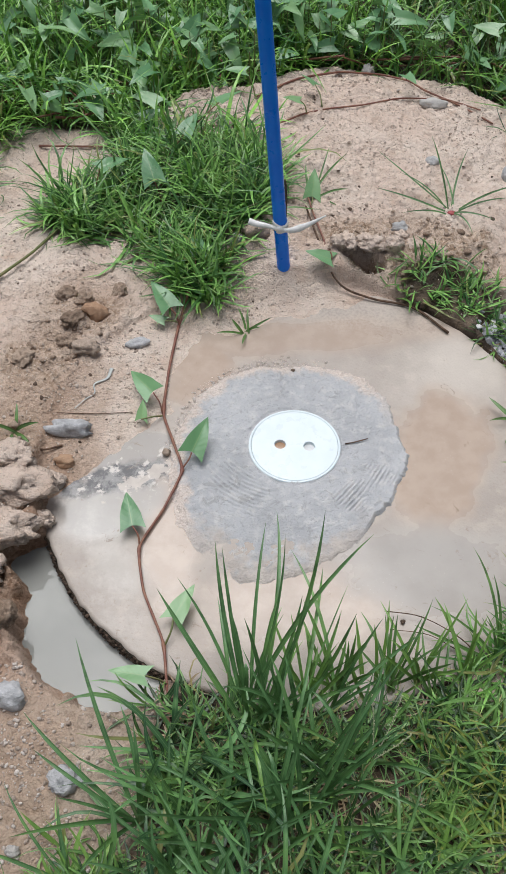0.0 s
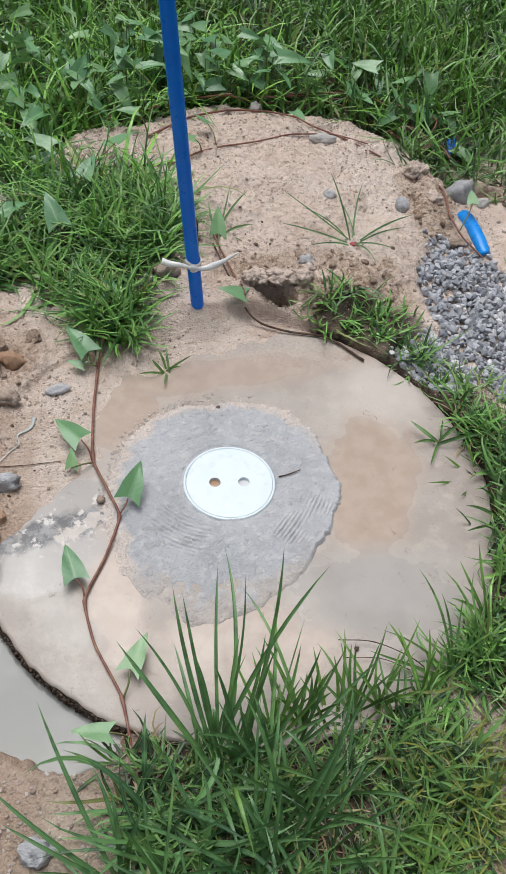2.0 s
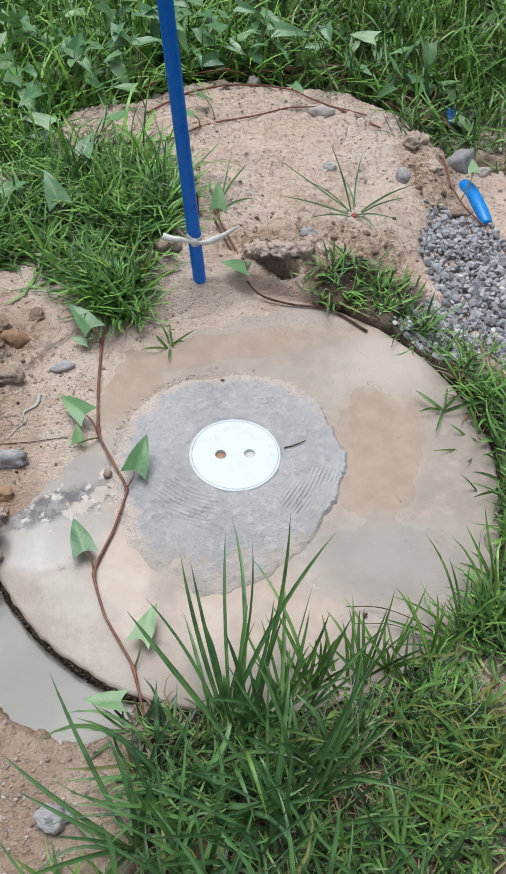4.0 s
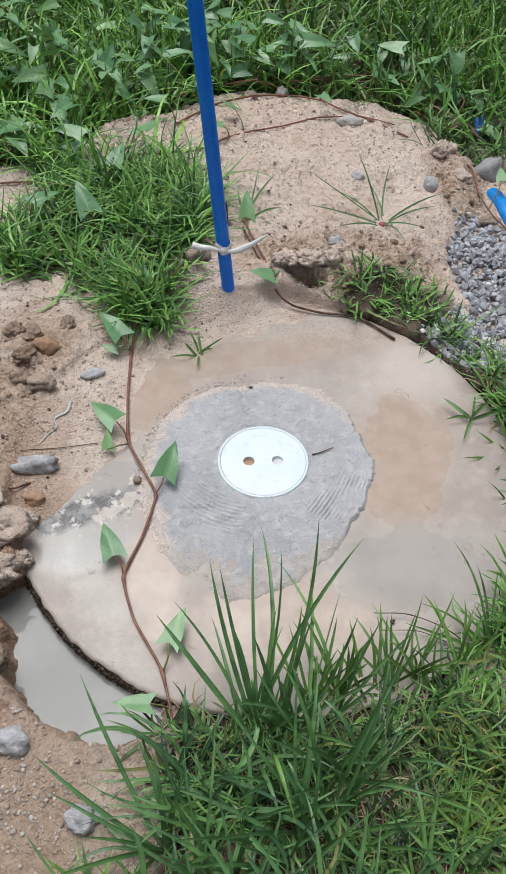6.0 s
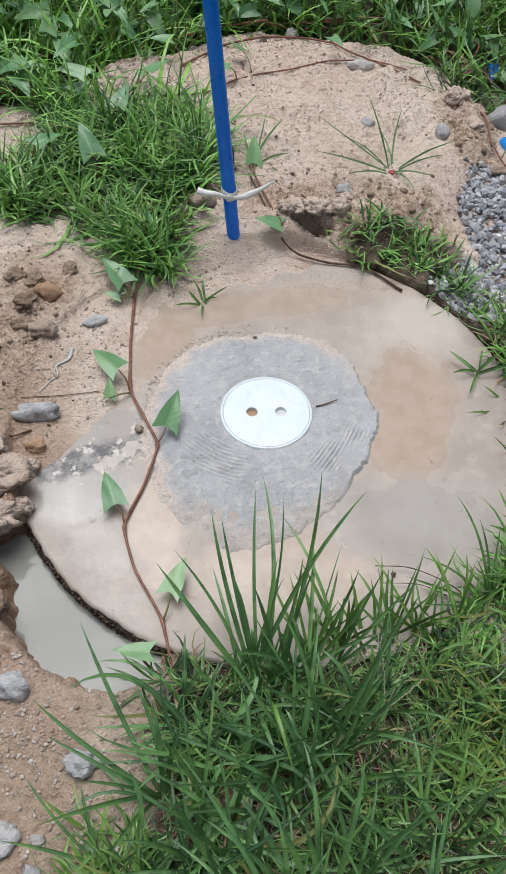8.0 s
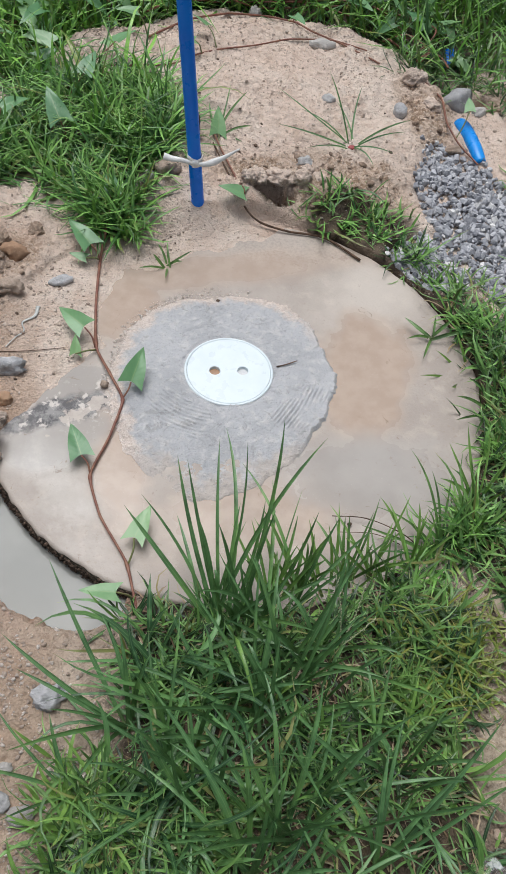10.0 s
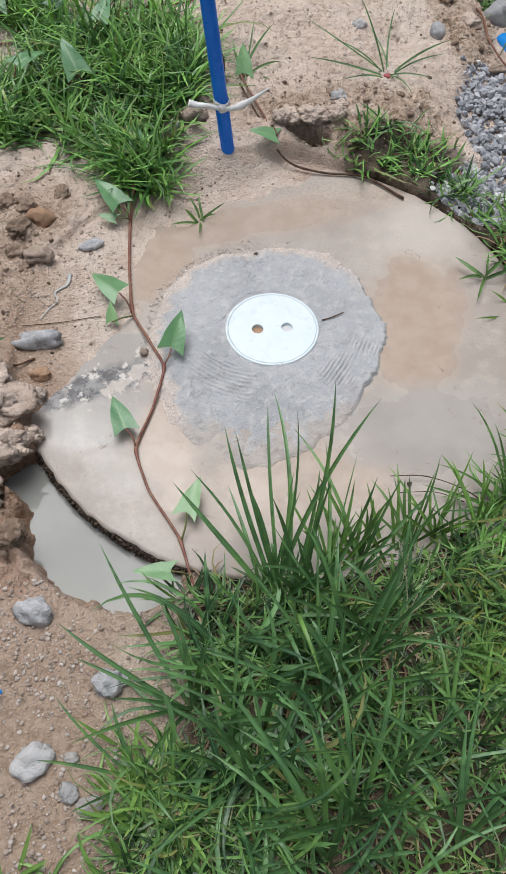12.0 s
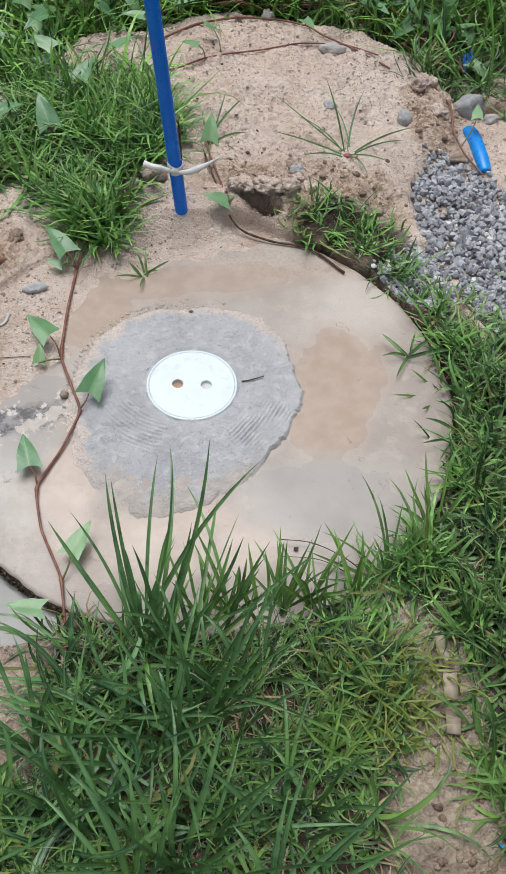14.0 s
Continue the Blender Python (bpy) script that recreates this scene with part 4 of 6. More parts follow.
def build_tie():
    z = 0.168
    c = pole_at(z)
    tie = thing("plastic_tie", c - Vector((0, 0.018, 0)), "white plastic strip knotted round the blue pipe", "plastic strip")
    bm = lathe([(0.0168, -0.010), (0.0190, -0.009), (0.0196, -0.003), (0.0188, 0.002), (0.0196, 0.006), (0.0186, 0.011), (0.0168, 0.012)], 28)
    for v in bm.verts:
        v.co.z += 0.003 * math.sin(math.atan2(v.co.y, v.co.x) * 2 + 0.6)
        v.co += c
    part("loop", bm, TIE, tie)
    front = c + Vector((0, -0.021, 0))
    bm = rock(4, (0.010, 0.007, 0.010), 0.4, 2)
    bmesh.ops.translate(bm, verts=bm.verts, vec=front)
    part("knot", bm, TIE, tie)
    bm = ribbon([front, front + Vector((-0.03, 0.006, 0.006)), front + Vector((-0.055, 0.012, 0.005)), front + Vector((-0.076, 0.016, 0.009))], 0.017, (0.1, -0.75, 0.65), 0.002, [0.45, 0.75, 1.0])
    part("tail", bm, TIE, tie)
    bm = ribbon([front, front + Vector((0.03, 0.004, -0.001)), front + Vector((0.065, 0.012, 0.010)), front + Vector((0.108, 0.02, 0.034))], 0.017, (0.1, -0.75, 0.65), 0.002, [0.4, 1.0, 0.2])
    part("tail", bm, TIE, tie)


build_tie()
bm = tube([(-0.055, 0.585, 0.03), (-0.057, 0.582, 0.14), (-0.060, 0.578, 0.24), (-0.063, 0.577, 0.27)], 0.003, 0.002, 6, 6, 0.5)
single("twig", bm, TWIG, "dark twig stuck upright behind the blue pipe", "twig")

# ---------------------------------------------------------------- rough grass, sown by area
def grass_stuff(name, label, material, tries, box, density, lengths, widths, leans, bends, seed, segs=5, lift=0.0, tuft=1):
    rng = np.random.default_rng(seed)
    x, y = sow(tries // tuft, box, density, rng)
    grow = np.repeat(rng.uniform(0.62, 1.15, len(x)), tuft)
    n = len(x) * tuft
    head = rng.uniform(0, 2 * np.pi, n)
    if tuft > 1:
        spread = rng.uniform(0.0, 0.016, n)
        x, y = np.repeat(x, tuft) + np.cos(head) * spread, np.repeat(y, tuft) + np.sin(head) * spread
    root = np.stack([x, y, ground_height(x, y) - 0.004 + lift], 1)
    me = blade_mesh(name, root, head, rng.uniform(*lengths, n) * grow * rng.uniform(0.7, 1.1, n), rng.uniform(*widths, n), np.radians(rng.uniform(*leans, n)), np.radians(rng.uniform(*bends, n)), rng.normal(0, 0.35, n), material, segs)
    return single(name, me, None, label, "grass", kind="stuff")


def clumped(x, y):
    """Grass grows in tufts."""
    return 0.05 + 0.95 * smooth(-0.12, 0.28, fbm(x, y, 11, 4, 101, 0.65))


# The low mat takes the darkened palette, with shade put into its colour.
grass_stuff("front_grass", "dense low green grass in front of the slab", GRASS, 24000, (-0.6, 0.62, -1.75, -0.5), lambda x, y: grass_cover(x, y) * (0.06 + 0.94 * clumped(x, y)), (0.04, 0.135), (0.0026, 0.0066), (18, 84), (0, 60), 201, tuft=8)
grass_stuff("side_grass", "green grass growing along the slab's edge", GRASS, 32000, (0.35, 1.35, -1.6, 0.4), lambda x, y: grass_cover(x, y) * (0.4 + 0.6 * clumped(x, y)) * smooth(1.35, 1.1, x + 0.1 * fbm(x, y, 5, 3, 115)), (0.05, 0.16), (0.0036, 0.0090), (15, 80), (5, 65), 202, tuft=7)
grass_stuff("heap_grass", "fresh green grass tuft on the sandy heap", GRASSHEAP, 26000, (-0.95, 0.6, 0.32, 1.12), lambda x, y: grass_cover(x, y) * (0.35 + 0.65 * clumped(x, y)) * (y > 0.33) * (x < 0.16), (0.07, 0.20), (0.0038, 0.0092), (10, 75), (10, 80), 203, tuft=8)
grass_stuff("bank_grass", "ragged grass on the bank behind the gravel", GRASS, 12000, (0.5, 1.3, 0.85, 1.7), lambda x, y: np.maximum(smooth(1.2, 0.5, oval(x, y, 0.71, 1.25, 0.17, 0.13, 15)), 0.5 * smooth(1.2, 0.5, oval(x, y, 0.95, 1.15, 0.16, 0.22))) * (0.3 + 0.7 * clumped(x, y)), (0.05, 0.14), (0.003, 0.007), (15, 75), (10, 75), 217, tuft=5)
grass_stuff("edge_grass", "leafy light green grass spreading over pebbly soil", GRASSLIGHT, 3000, (-0.6, -0.1, -1.25, -0.8), lambda x, y: np.maximum(smooth(1.2, 0.5, oval(x, y, -0.37, -1.07, 0.15, 0.06)), 0.8 * smooth(1.2, 0.5, oval(x, y, -0.27, -0.93, 0.10, 0.08))) * (0.3 + 0.7 * clumped(x, y)), (0.035, 0.11), (0.0032, 0.0085), (25, 80), (5, 60), 219, tuft=5)
grass_stuff("trench_grass", "sparse grass at the border of the gravel", GRASSLIGHT, 2600, (0.40, 1.0, 0.10, 0.80), lambda x, y: np.maximum.reduce([smooth(1.1, 0.5, oval(x, y, 0.61, 0.27, 0.13, 0.07, -30)), smooth(1.1, 0.5, oval(x, y, 0.50, 0.42, 0.06, 0.06)), 0.7 * smooth(1.1, 0.5, oval(x, y, 0.88, 0.62, 0.07, 0.14, 10)), 0.6 * smooth(1.1, 0.5, oval(x, y, 0.53, 0.68, 0.06, 0.05))]) * clumped(x, y), (0.04, 0.11), (0.0028, 0.0066), (15, 75), (10, 70), 216, tuft=5)
grass_stuff("behind_grass", "short grass between the slab and the gravel", GRASSHEAP, 3000, (0.16, 0.62, 0.32, 0.72), lambda x, y: grass_cover(x, y) * (0.3 + 0.7 * clumped(x, y)), (0.03, 0.105), (0.0032, 0.0074), (10, 75), (10, 75), 213)
def outlying(x, y):
    """1 well away from the bare place round the slab, by an uneven border."""
    d = np.hypot((x - 0.1) * 0.98, np.where(y > 0, y * 0.5, y * 0.72)) + 0.16 * fbm(x, y, 2.5, 4, 117)
    return smooth(1.0, 1.3, d) * smooth(5.2, 3.4, np.hypot(x, y) + 0.8 * fbm(x, y, 1.2, 3, 119))


grass_stuff("wide_grass", "rough grass around the place", GRASSDEEP, 76000, (-5.2, 5.2, -5.2, 5.8), lambda x, y: outlying(x, y) * (0.35 + 0.65 * smooth(-0.3, 0.3, fbm(x, y, 2.2, 3, 113))), (0.09, 0.26), (0.007, 0.014), (15, 75), (10, 70), 214, 3, tuft=4)
def near_back(x, y):
    """1 on the lighter strip close behind the heap, 0 in the deep grass beyond and beside it."""
    n = 0.25 * fbm(x, y, 4, 3, 155)
    return smooth(0.45, 0.15, x + n) * smooth(2.0, 1.75, y + n)


def back_sward(x, y):
    return grass_cover(x, y) * (0.45 + 0.55 * smooth(-0.25, 0.1, fbm(x, y, 4.5, 4, 151))) * smooth(1.75, 1.3, np.abs(x - 0.2) + 0.3 * fbm(x, y, 3, 3, 121))


grass_stuff("back_grass", "light green grass close behind the sandy heap", GRASSFAR, 40000, (-1.5, 1.9, 1.0, 3.4), lambda x, y: back_sward(x, y) * near_back(x, y), (0.12, 0.32), (0.005, 0.0115), (4, 60), (15, 95), 204)
grass_stuff("deep_grass", "rank dark green grass beyond the sandy heap", GRASSDEEP, 27000, (-1.5, 1.9, 1.0, 3.4), lambda x, y: back_sward(x, y) * (1 - near_back(x, y)), (0.12, 0.32), (0.005, 0.0115), (4, 60), (15, 95), 224)
grass_stuff("far_grass", "tall grass farther back", GRASSDEEP, 9000, (-2.2, 2.6, 2.3, 5.5), lambda x, y: 0.9 * smooth(2.3, 1.5, np.abs(x - 0.2) + 0.5 * fbm(x, y, 2, 3, 123)) * smooth(2.3, 2.7, y) * smooth(5.5, 4.2, y), (0.25, 0.5), (0.007, 0.012), (2, 35), (15, 80), 205, 4)
grass_stuff("dead_straw", "brown dead straw among the grass", STRAW, 8000, (-0.6, 1.0, -1.5, 0.4), lambda x, y: grass_cover(x, y) * 0.8, (0.03, 0.10), (0.0015, 0.005), (55, 88), (5, 40), 206, 4)
# Understory blades coloured dark to imitate shade between the taller ones.
grass_stuff("fine_grass", "thin grass stems at the base of the sward, dark for shade between blades", GRASS, 15000, (-0.6, 1.2, -1.5, 0.4), lambda x, y: grass_cover(x, y) * clumped(x, y), (0.04, 0.15), (0.0014, 0.0032), (20, 85), (5, 60), 211, 4)
grass_stuff("long_grass", "long lying blades across the sward", GRASSTUFT, 1050, (-0.28, 0.42, -1.6, -0.66), lambda x, y: grass_cover(x, y) * smooth(-0.2, 0.3, fbm(x, y, 5, 3, 125)), (0.12, 0.27), (0.0055, 0.0105), (22, 72), (10, 60), 212, 8, tuft=3)
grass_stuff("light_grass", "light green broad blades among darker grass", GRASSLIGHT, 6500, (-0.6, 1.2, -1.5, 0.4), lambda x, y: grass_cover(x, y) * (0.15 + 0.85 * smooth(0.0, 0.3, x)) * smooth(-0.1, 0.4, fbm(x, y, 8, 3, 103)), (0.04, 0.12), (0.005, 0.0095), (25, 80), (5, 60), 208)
grass_stuff("light_heap_grass", "light green blades in the heap's grass", GRASSLIGHT, 2600, (-0.95, 0.6, 0.32, 1.3), lambda x, y: grass_cover(x, y) * (x < 0.16) * smooth(-0.1, 0.4, fbm(x, y, 8, 3, 107)), (0.06, 0.15), (0.004, 0.008), (15, 70), (10, 70), 209)
grass_stuff("light_back_grass", "light green blades behind the heap", GRASSLIGHT, 8000, (-1.5, 1.9, 1.1, 3.4), lambda x, y: grass_cover(x, y) * (0.25 + 0.75 * near_back(x, y)) * smooth(-0.1, 0.4, fbm(x, y, 5, 3, 109)), (0.12, 0.3), (0.005, 0.009), (5, 50), (15, 80), 210)
grass_stuff("yellow_grass", "yellowing grass beside the bare path", GRASSYELLOW, 1100, (0.22, 0.56, -0.90, -0.52), lambda x, y: smooth(1.1, 0.4, oval(x, y, 0.38, -0.69, 0.14, 0.13)), (0.05, 0.13), (0.003, 0.006), (20, 75), (10, 60), 207)



def rim_side(x, y):
    """Grass that leans over the slab's rim."""
    r, a = slab_polar(x, y)
    a = (a + 180) % 360 - 180
    return smooth(0.055, 0.0, np.abs(r - 0.60)) * smooth(-62, -50, a) * smooth(38, 16, a) * (0.15 + 0.85 * smooth(-0.2, 0.2, fbm(x, y, 9, 3, 153))) * (r > 0.566)


grass_stuff("rim_grass", "green grass leaning over the slab's rim", GRASSHEAP, 9000, (0.2, 0.75, -0.6, 0.5), rim_side, (0.05, 0.15), (0.0036, 0.0085), (10, 75), (10, 70), 218, tuft=5)

# ---------------------------------------------------------------- the tall tuft before the slab
def build_tall_tuft():
    root = Vector((-0.025, -0.625, 0.0))
    root.z = ground_at(root.x, root.y) - 0.005
    tuft = thing("tall_grass_tuft", root, "tall grass tuft with long upright green blades", "grass")
    # each blade: foot aside of the root, tip, bow, width
    blades = [((-0.01, 0.01), (-0.025, -0.259, 0.132), 0.07, 0.0090), ((-0.02, 0.015), (-0.042, -0.309, 0.174), 0.05, 0.0070), ((0.0, 0.0), (0.057, -0.384, 0.331), 0.03, 0.0085), ((-0.035, 0.01), (0.144, -0.373, 0.254), 0.08, 0.0095), ((-0.02, 0.0), (-0.124, -0.393, 0.230), 0.02, 0.0088), ((-0.015, -0.01), (-0.108, -0.425, 0.262), 0.02, 0.0078), ((0.13, 0.045), (0.005, -0.318, 0.098), 0.06, 0.0070), ((-0.03, 0.005), (-0.188, -0.434, 0.167), 0.02, 0.0066), ((-0.02, -0.01), (-0.217, -0.468, 0.184), 0.04, 0.0105), ((-0.03, 0.02), (-0.005, -0.405, 0.285), 0.02, 0.0050), ((0.06, 0.02), (0.112, -0.401, 0.128), 0.03, 0.0036), ((0.06, 0.0), (0.069, -0.325, 0.050), 0.09, 0.0085), ((0.05, 0.01), (0.119, -0.506, 0.220), 0.02, 0.0085), ((0.11, 0.02), (0.165, -0.495, 0.190), 0.02, 0.0075), ((0.10, 0.02), (0.253, -0.457, 0.082), 0.05, 0.0080), ((0.02, -0.005), (0.04, -0.52, 0.25), 0.02, 0.0080), ((-0.03, 0.0), (-0.09, -0.50, 0.20), 0.02, 0.0085), ((0.0, 0.01), (-0.01, -0.45, 0.16), 0.03, 0.0088), ((-0.01, 0.0), (0.03, -0.47, 0.20), 0.02, 0.0080), ((0.01, -0.02), (-0.06, -0.55, 0.26), 0.02, 0.0092)]
    for (fx, fy), tip, bow, width in blades:
        part("blade", one_blade(root + Vector((fx, fy, 0)), tip, bow, width, 10), GRASSTUFT, tuft)
    loose_blades(tuft, root, 26, random.Random(7), 0.20, 0.20)


def loose_blades(tuft, root, count, rng, far, tall):
    for k in range(count):
        a = rng.uniform(0, 2 * math.pi)
        reach, high = rng.uniform(0.2, 1.0) * far, rng.uniform(0.2, 1.0) * tall
        foot = root + Vector((rng.gauss(0, 0.035), rng.gauss(0, 0.03), 0))
        me = one_blade(foot, foot + Vector((reach * math.cos(a), reach * math.sin(a), high)), rng.uniform(0.02, 0.09), rng.uniform(0.0055, 0.0098), 8)
        part("blade", me, GRASSTUFT, tuft)


build_tall_tuft()
for k, (x, y, count, far, tall) in enumerate(((0.0, -0.80, 34, 0.26, 0.30), (0.10, -0.72, 26, 0.22, 0.22), (0.04, -0.98, 30, 0.24, 0.26), (-0.10, -0.90, 24, 0.22, 0.22), (0.22, -0.90, 20, 0.2, 0.16))):
    foot = Vector((x, y, ground_at(x, y) - 0.004))
    loose_blades(thing("tall_grass_tuft", foot, "tuft of long dark green grass blades", "grass", "grass tufts before the slab"), foot, count, random.Random(60 + k), far, tall)


def hand_tuft(name, label, root, tips, width, material, arch=0.02, seed=1, base=None):
    root = Vector((root[0], root[1], ground_at(root[0], root[1]) - 0.003 if len(root) < 3 else root[2]))
    tuft = thing(name, root, label, "grass")
    rng = random.Random(seed)
    for tip in tips:
        me = one_blade(root + Vector((rng.uniform(-0.008, 0.008), rng.uniform(-0.008, 0.008), 0)), tip, arch * rng.uniform(0.5, 1.5), width * rng.uniform(0.75, 1.2), 8)
        part("blade", me, material, tuft)
    if base:
        bm = rock(seed, (0.014, 0.008, 0.005), 0.9, 2)
        bmesh.ops.translate(bm, verts=bm.verts, vec=root + Vector((0, 0, 0.004)))
        part("base", bm, base, tuft, "reddish stem base")
    return tuft


hand_tuft("grass_tuft", "long green blades leaning over the bare soil", (-0.205, -0.80), [(-0.342, -0.557, 0.156), (-0.416, -0.667, 0.102), (-0.39, -0.72, 0.08), (-0.33, -0.80, 0.11), (-0.39, -0.86, 0.10), (-0.25, -0.66, 0.15), (-0.22, -0.70, 0.17), (-0.17, -0.73, 0.15), (-0.28, -0.90, 0.08), (-0.14, -0.86, 0.10)], 0.008, GRASSTUFT, 0.045, 3)
hand_tuft("grass_tuft", "green blades spreading over pebbly soil", (-0.29, -0.90), [(-0.42, -0.78, 0.09), (-0.45, -0.87, 0.06), (-0.40, -0.95, 0.05), (-0.33, -0.80, 0.09), (-0.36, -1.0, 0.05), (-0.24, -0.98, 0.07), (-0.20, -0.88, 0.08), (-0.31, -0.99, 0.06)], 0.0065, GRASSTUFT, 0.03, 4)
hand_tuft("grass_tuft", "single pale grass blade with a dry tip", (0.03, -1.0), [(0.097, -0.804, 0.196), (0.0, -0.87, 0.17), (-0.05, -0.92, 0.16), (-0.08, -0.83, 0.20), (0.14, -0.95, 0.12), (0.02, -1.15, 0.12)], 0.0095, GRASSTUFT, 0.05, 5)
hand_tuft("grass_tuft", "tall dark green tuft with broad arching blades", (-0.017, -1.040), [(-0.117, -0.881, 0.170), (-0.037, -0.883, 0.200), (-0.177, -0.782, 0.170), (-0.192, -0.883, 0.100), (0.112, -1.052, 0.100), (-0.123, -0.987, 0.100), (0.032, -0.918, 0.220), (-0.155, -1.071, 0.080), (0.148, -0.960, 0.140), (-0.004, -0.973, 0.220)], 0.0098, GRASSTUFT, 0.05, 21)
hand_tuft("grass_tuft", "tuft with broad blades leaning over the bare path", (0.174, -1.038), [(0.396, -0.849, 0.140), (0.398, -0.943, 0.130), (0.232, -0.836, 0.150), (0.258, -0.998, 0.120), (0.199, -0.887, 0.150), (0.341, -0.904, 0.100), (0.116, -0.935, 0.120), (0.126, -1.154, 0.080)], 0.0098, GRASSTUFT, 0.05, 22)
hand_tuft("grass_tuft", "pale bent grass blade lying over darker grass", (-0.045, -0.62), [(-0.003, -0.80, 0.12)], 0.0105, GRASSLIGHT, 0.12, 23)
hand_tuft("weed_tuft", "thin-bladed weed with a red base on the sand heap", (0.372, 0.765), [(0.167, 0.90, 0.147), (0.30, 0.885, 0.21), (0.414, 0.955, 0.13), (0.167, 0.815, 0.09), (0.23, 0.86, 0.11), (0.52, 0.80, 0.09), (0.48, 0.73, 0.07), (0.24, 0.74, 0.07), (0.34, 0.92, 0.10), (0.42, 0.68, 0.06), (0.55, 0.86, 0.09)], 0.0048, GRASSTUFT, 0.02, 6, REDBASE)
hand_tuft("weed_tuft", "small green weed rooted at the slab's sandy edge", (-0.135, 0.345), [(-0.205, 0.318, 0.012), (-0.14, 0.285, 0.012), (-0.075, 0.375, 0.02), (-0.16, 0.39, 0.03), (-0.10, 0.33, 0.025), (-0.135, 0.40, 0.025), (-0.17, 0.35, 0.03)], 0.007, GRASS, 0.012, 7)
hand_tuft("weed_tuft", "short green weed on cracked soil beside the pit", (-0.60, -0.03), [(-0.55, -0.02, 0.05), (-0.59, -0.09, 0.04), (-0.66, -0.04, 0.06), (-0.61, 0.03, 0.05), (-0.56, -0.07, 0.04)], 0.008, GRASS, 0.02, 8)
hand_tuft("grass_sprig", "grass sprig lying crosswise on the wet slab", (0.487, 0.108, 0.004), [(0.427, 0.160, 0.02), (0.425, 0.10, 0.010), (0.452, 0.035, 0.012), (0.505, 0.165, 0.02), (0.60, 0.115, 0.03), (0.545, 0.15, 0.03)], 0.0085, GRASS, 0.012, 9)
hand_tuft("grass_sprig", "grass sprig with broad blades on the slab's rim", (0.575, 0.02), [(0.435, -0.015, 0.012), (0.485, 0.055, 0.02), (0.50, -0.055, 0.018), (0.53, 0.09, 0.05), (0.56, -0.08, 0.04)], 0.0085, GRASSLIGHT, 0.02, 10)
hand_tuft("grass_sprig", "grass sprig leaning over the slab's edge", (0.585, -0.11), [(0.50, -0.09, 0.03), (0.49, -0.15, 0.02), (0.53, -0.05, 0.05), (0.52, -0.20, 0.03)], 0.007, GRASS, 0.02, 13)
hand_tuft("grass_sprig", "grass sprig growing at the slab's lower rim", (0.40, -0.46), [(0.34, -0.30, 0.12), (0.37, -0.36, 0.13), (0.42, -0.35, 0.10), (0.27, -0.39, 0.05), (0.46, -0.39, 0.10), (0.36, -0.42, 0.09), (0.24, -0.42, 0.03)], 0.006, GRASS, 0.03, 11)
hand_tuft("grass_sprig", "thin weed blades at the foot of the blue pipe", (0.005, 0.79), [(0.04, 0.93, 0.13), (0.09, 0.92, 0.12), (0.10, 0.83, 0.07), (-0.02, 0.88, 0.11), (0.07, 0.77, 0.06)], 0.006, GRASS, 0.02, 12)
hand_tuft("grass_tuft", "bright green blades leaning over the slab's rim", (0.17, -0.56), [(0.13, -0.43, 0.07), (0.19, -0.40, 0.08), (0.24, -0.45, 0.06), (0.10, -0.48, 0.06), (0.21, -0.49, 0.09), (0.16, -0.46, 0.10), (0.27, -0.52, 0.05), (0.12, -0.54, 0.09)], 0.0075, GRASSLIGHT, 0.02, 14)
hand_tuft("grass_tuft", "green blades spreading at the slab's rim", (0.27, -0.555), [(0.25, -0.43, 0.06), (0.30, -0.44, 0.05), (0.22, -0.48, 0.05), (0.33, -0.50, 0.06), (0.28, -0.48, 0.09), (0.24, -0.53, 0.08), (0.31, -0.56, 0.07)], 0.0065, GRASS, 0.02, 15)
hand_tuft("grass_tuft", "green blades standing at the slab's edge", (0.50, -0.36), [(0.43, -0.27, 0.10), (0.47, -0.24, 0.12), (0.51, -0.25, 0.13), (0.41, -0.33, 0.06), (0.55, -0.30, 0.10), (0.46, -0.32, 0.12), (0.53, -0.38, 0.09)], 0.007, GRASSLIGHT, 0.03, 16)
rim_rng = random.Random(77)
for x, y in ((0.10, -0.545), (0.20, -0.535), (0.25, -0.52), (0.335, -0.505), (0.05, -0.57)):
    tips = [(x + rim_rng.uniform(-0.08, 0.09), y + rim_rng.uniform(-0.02, 0.13), rim_rng.uniform(0.05, 0.13)) for k in range(11)]
    hand_tuft("grass_tuft", "leafy green grass growing over the slab's rim", (x, y, 0.0), tips, 0.0068, GRASS if x < 0.22 else GRASSLIGHT, 0.025, int(x * 1000))

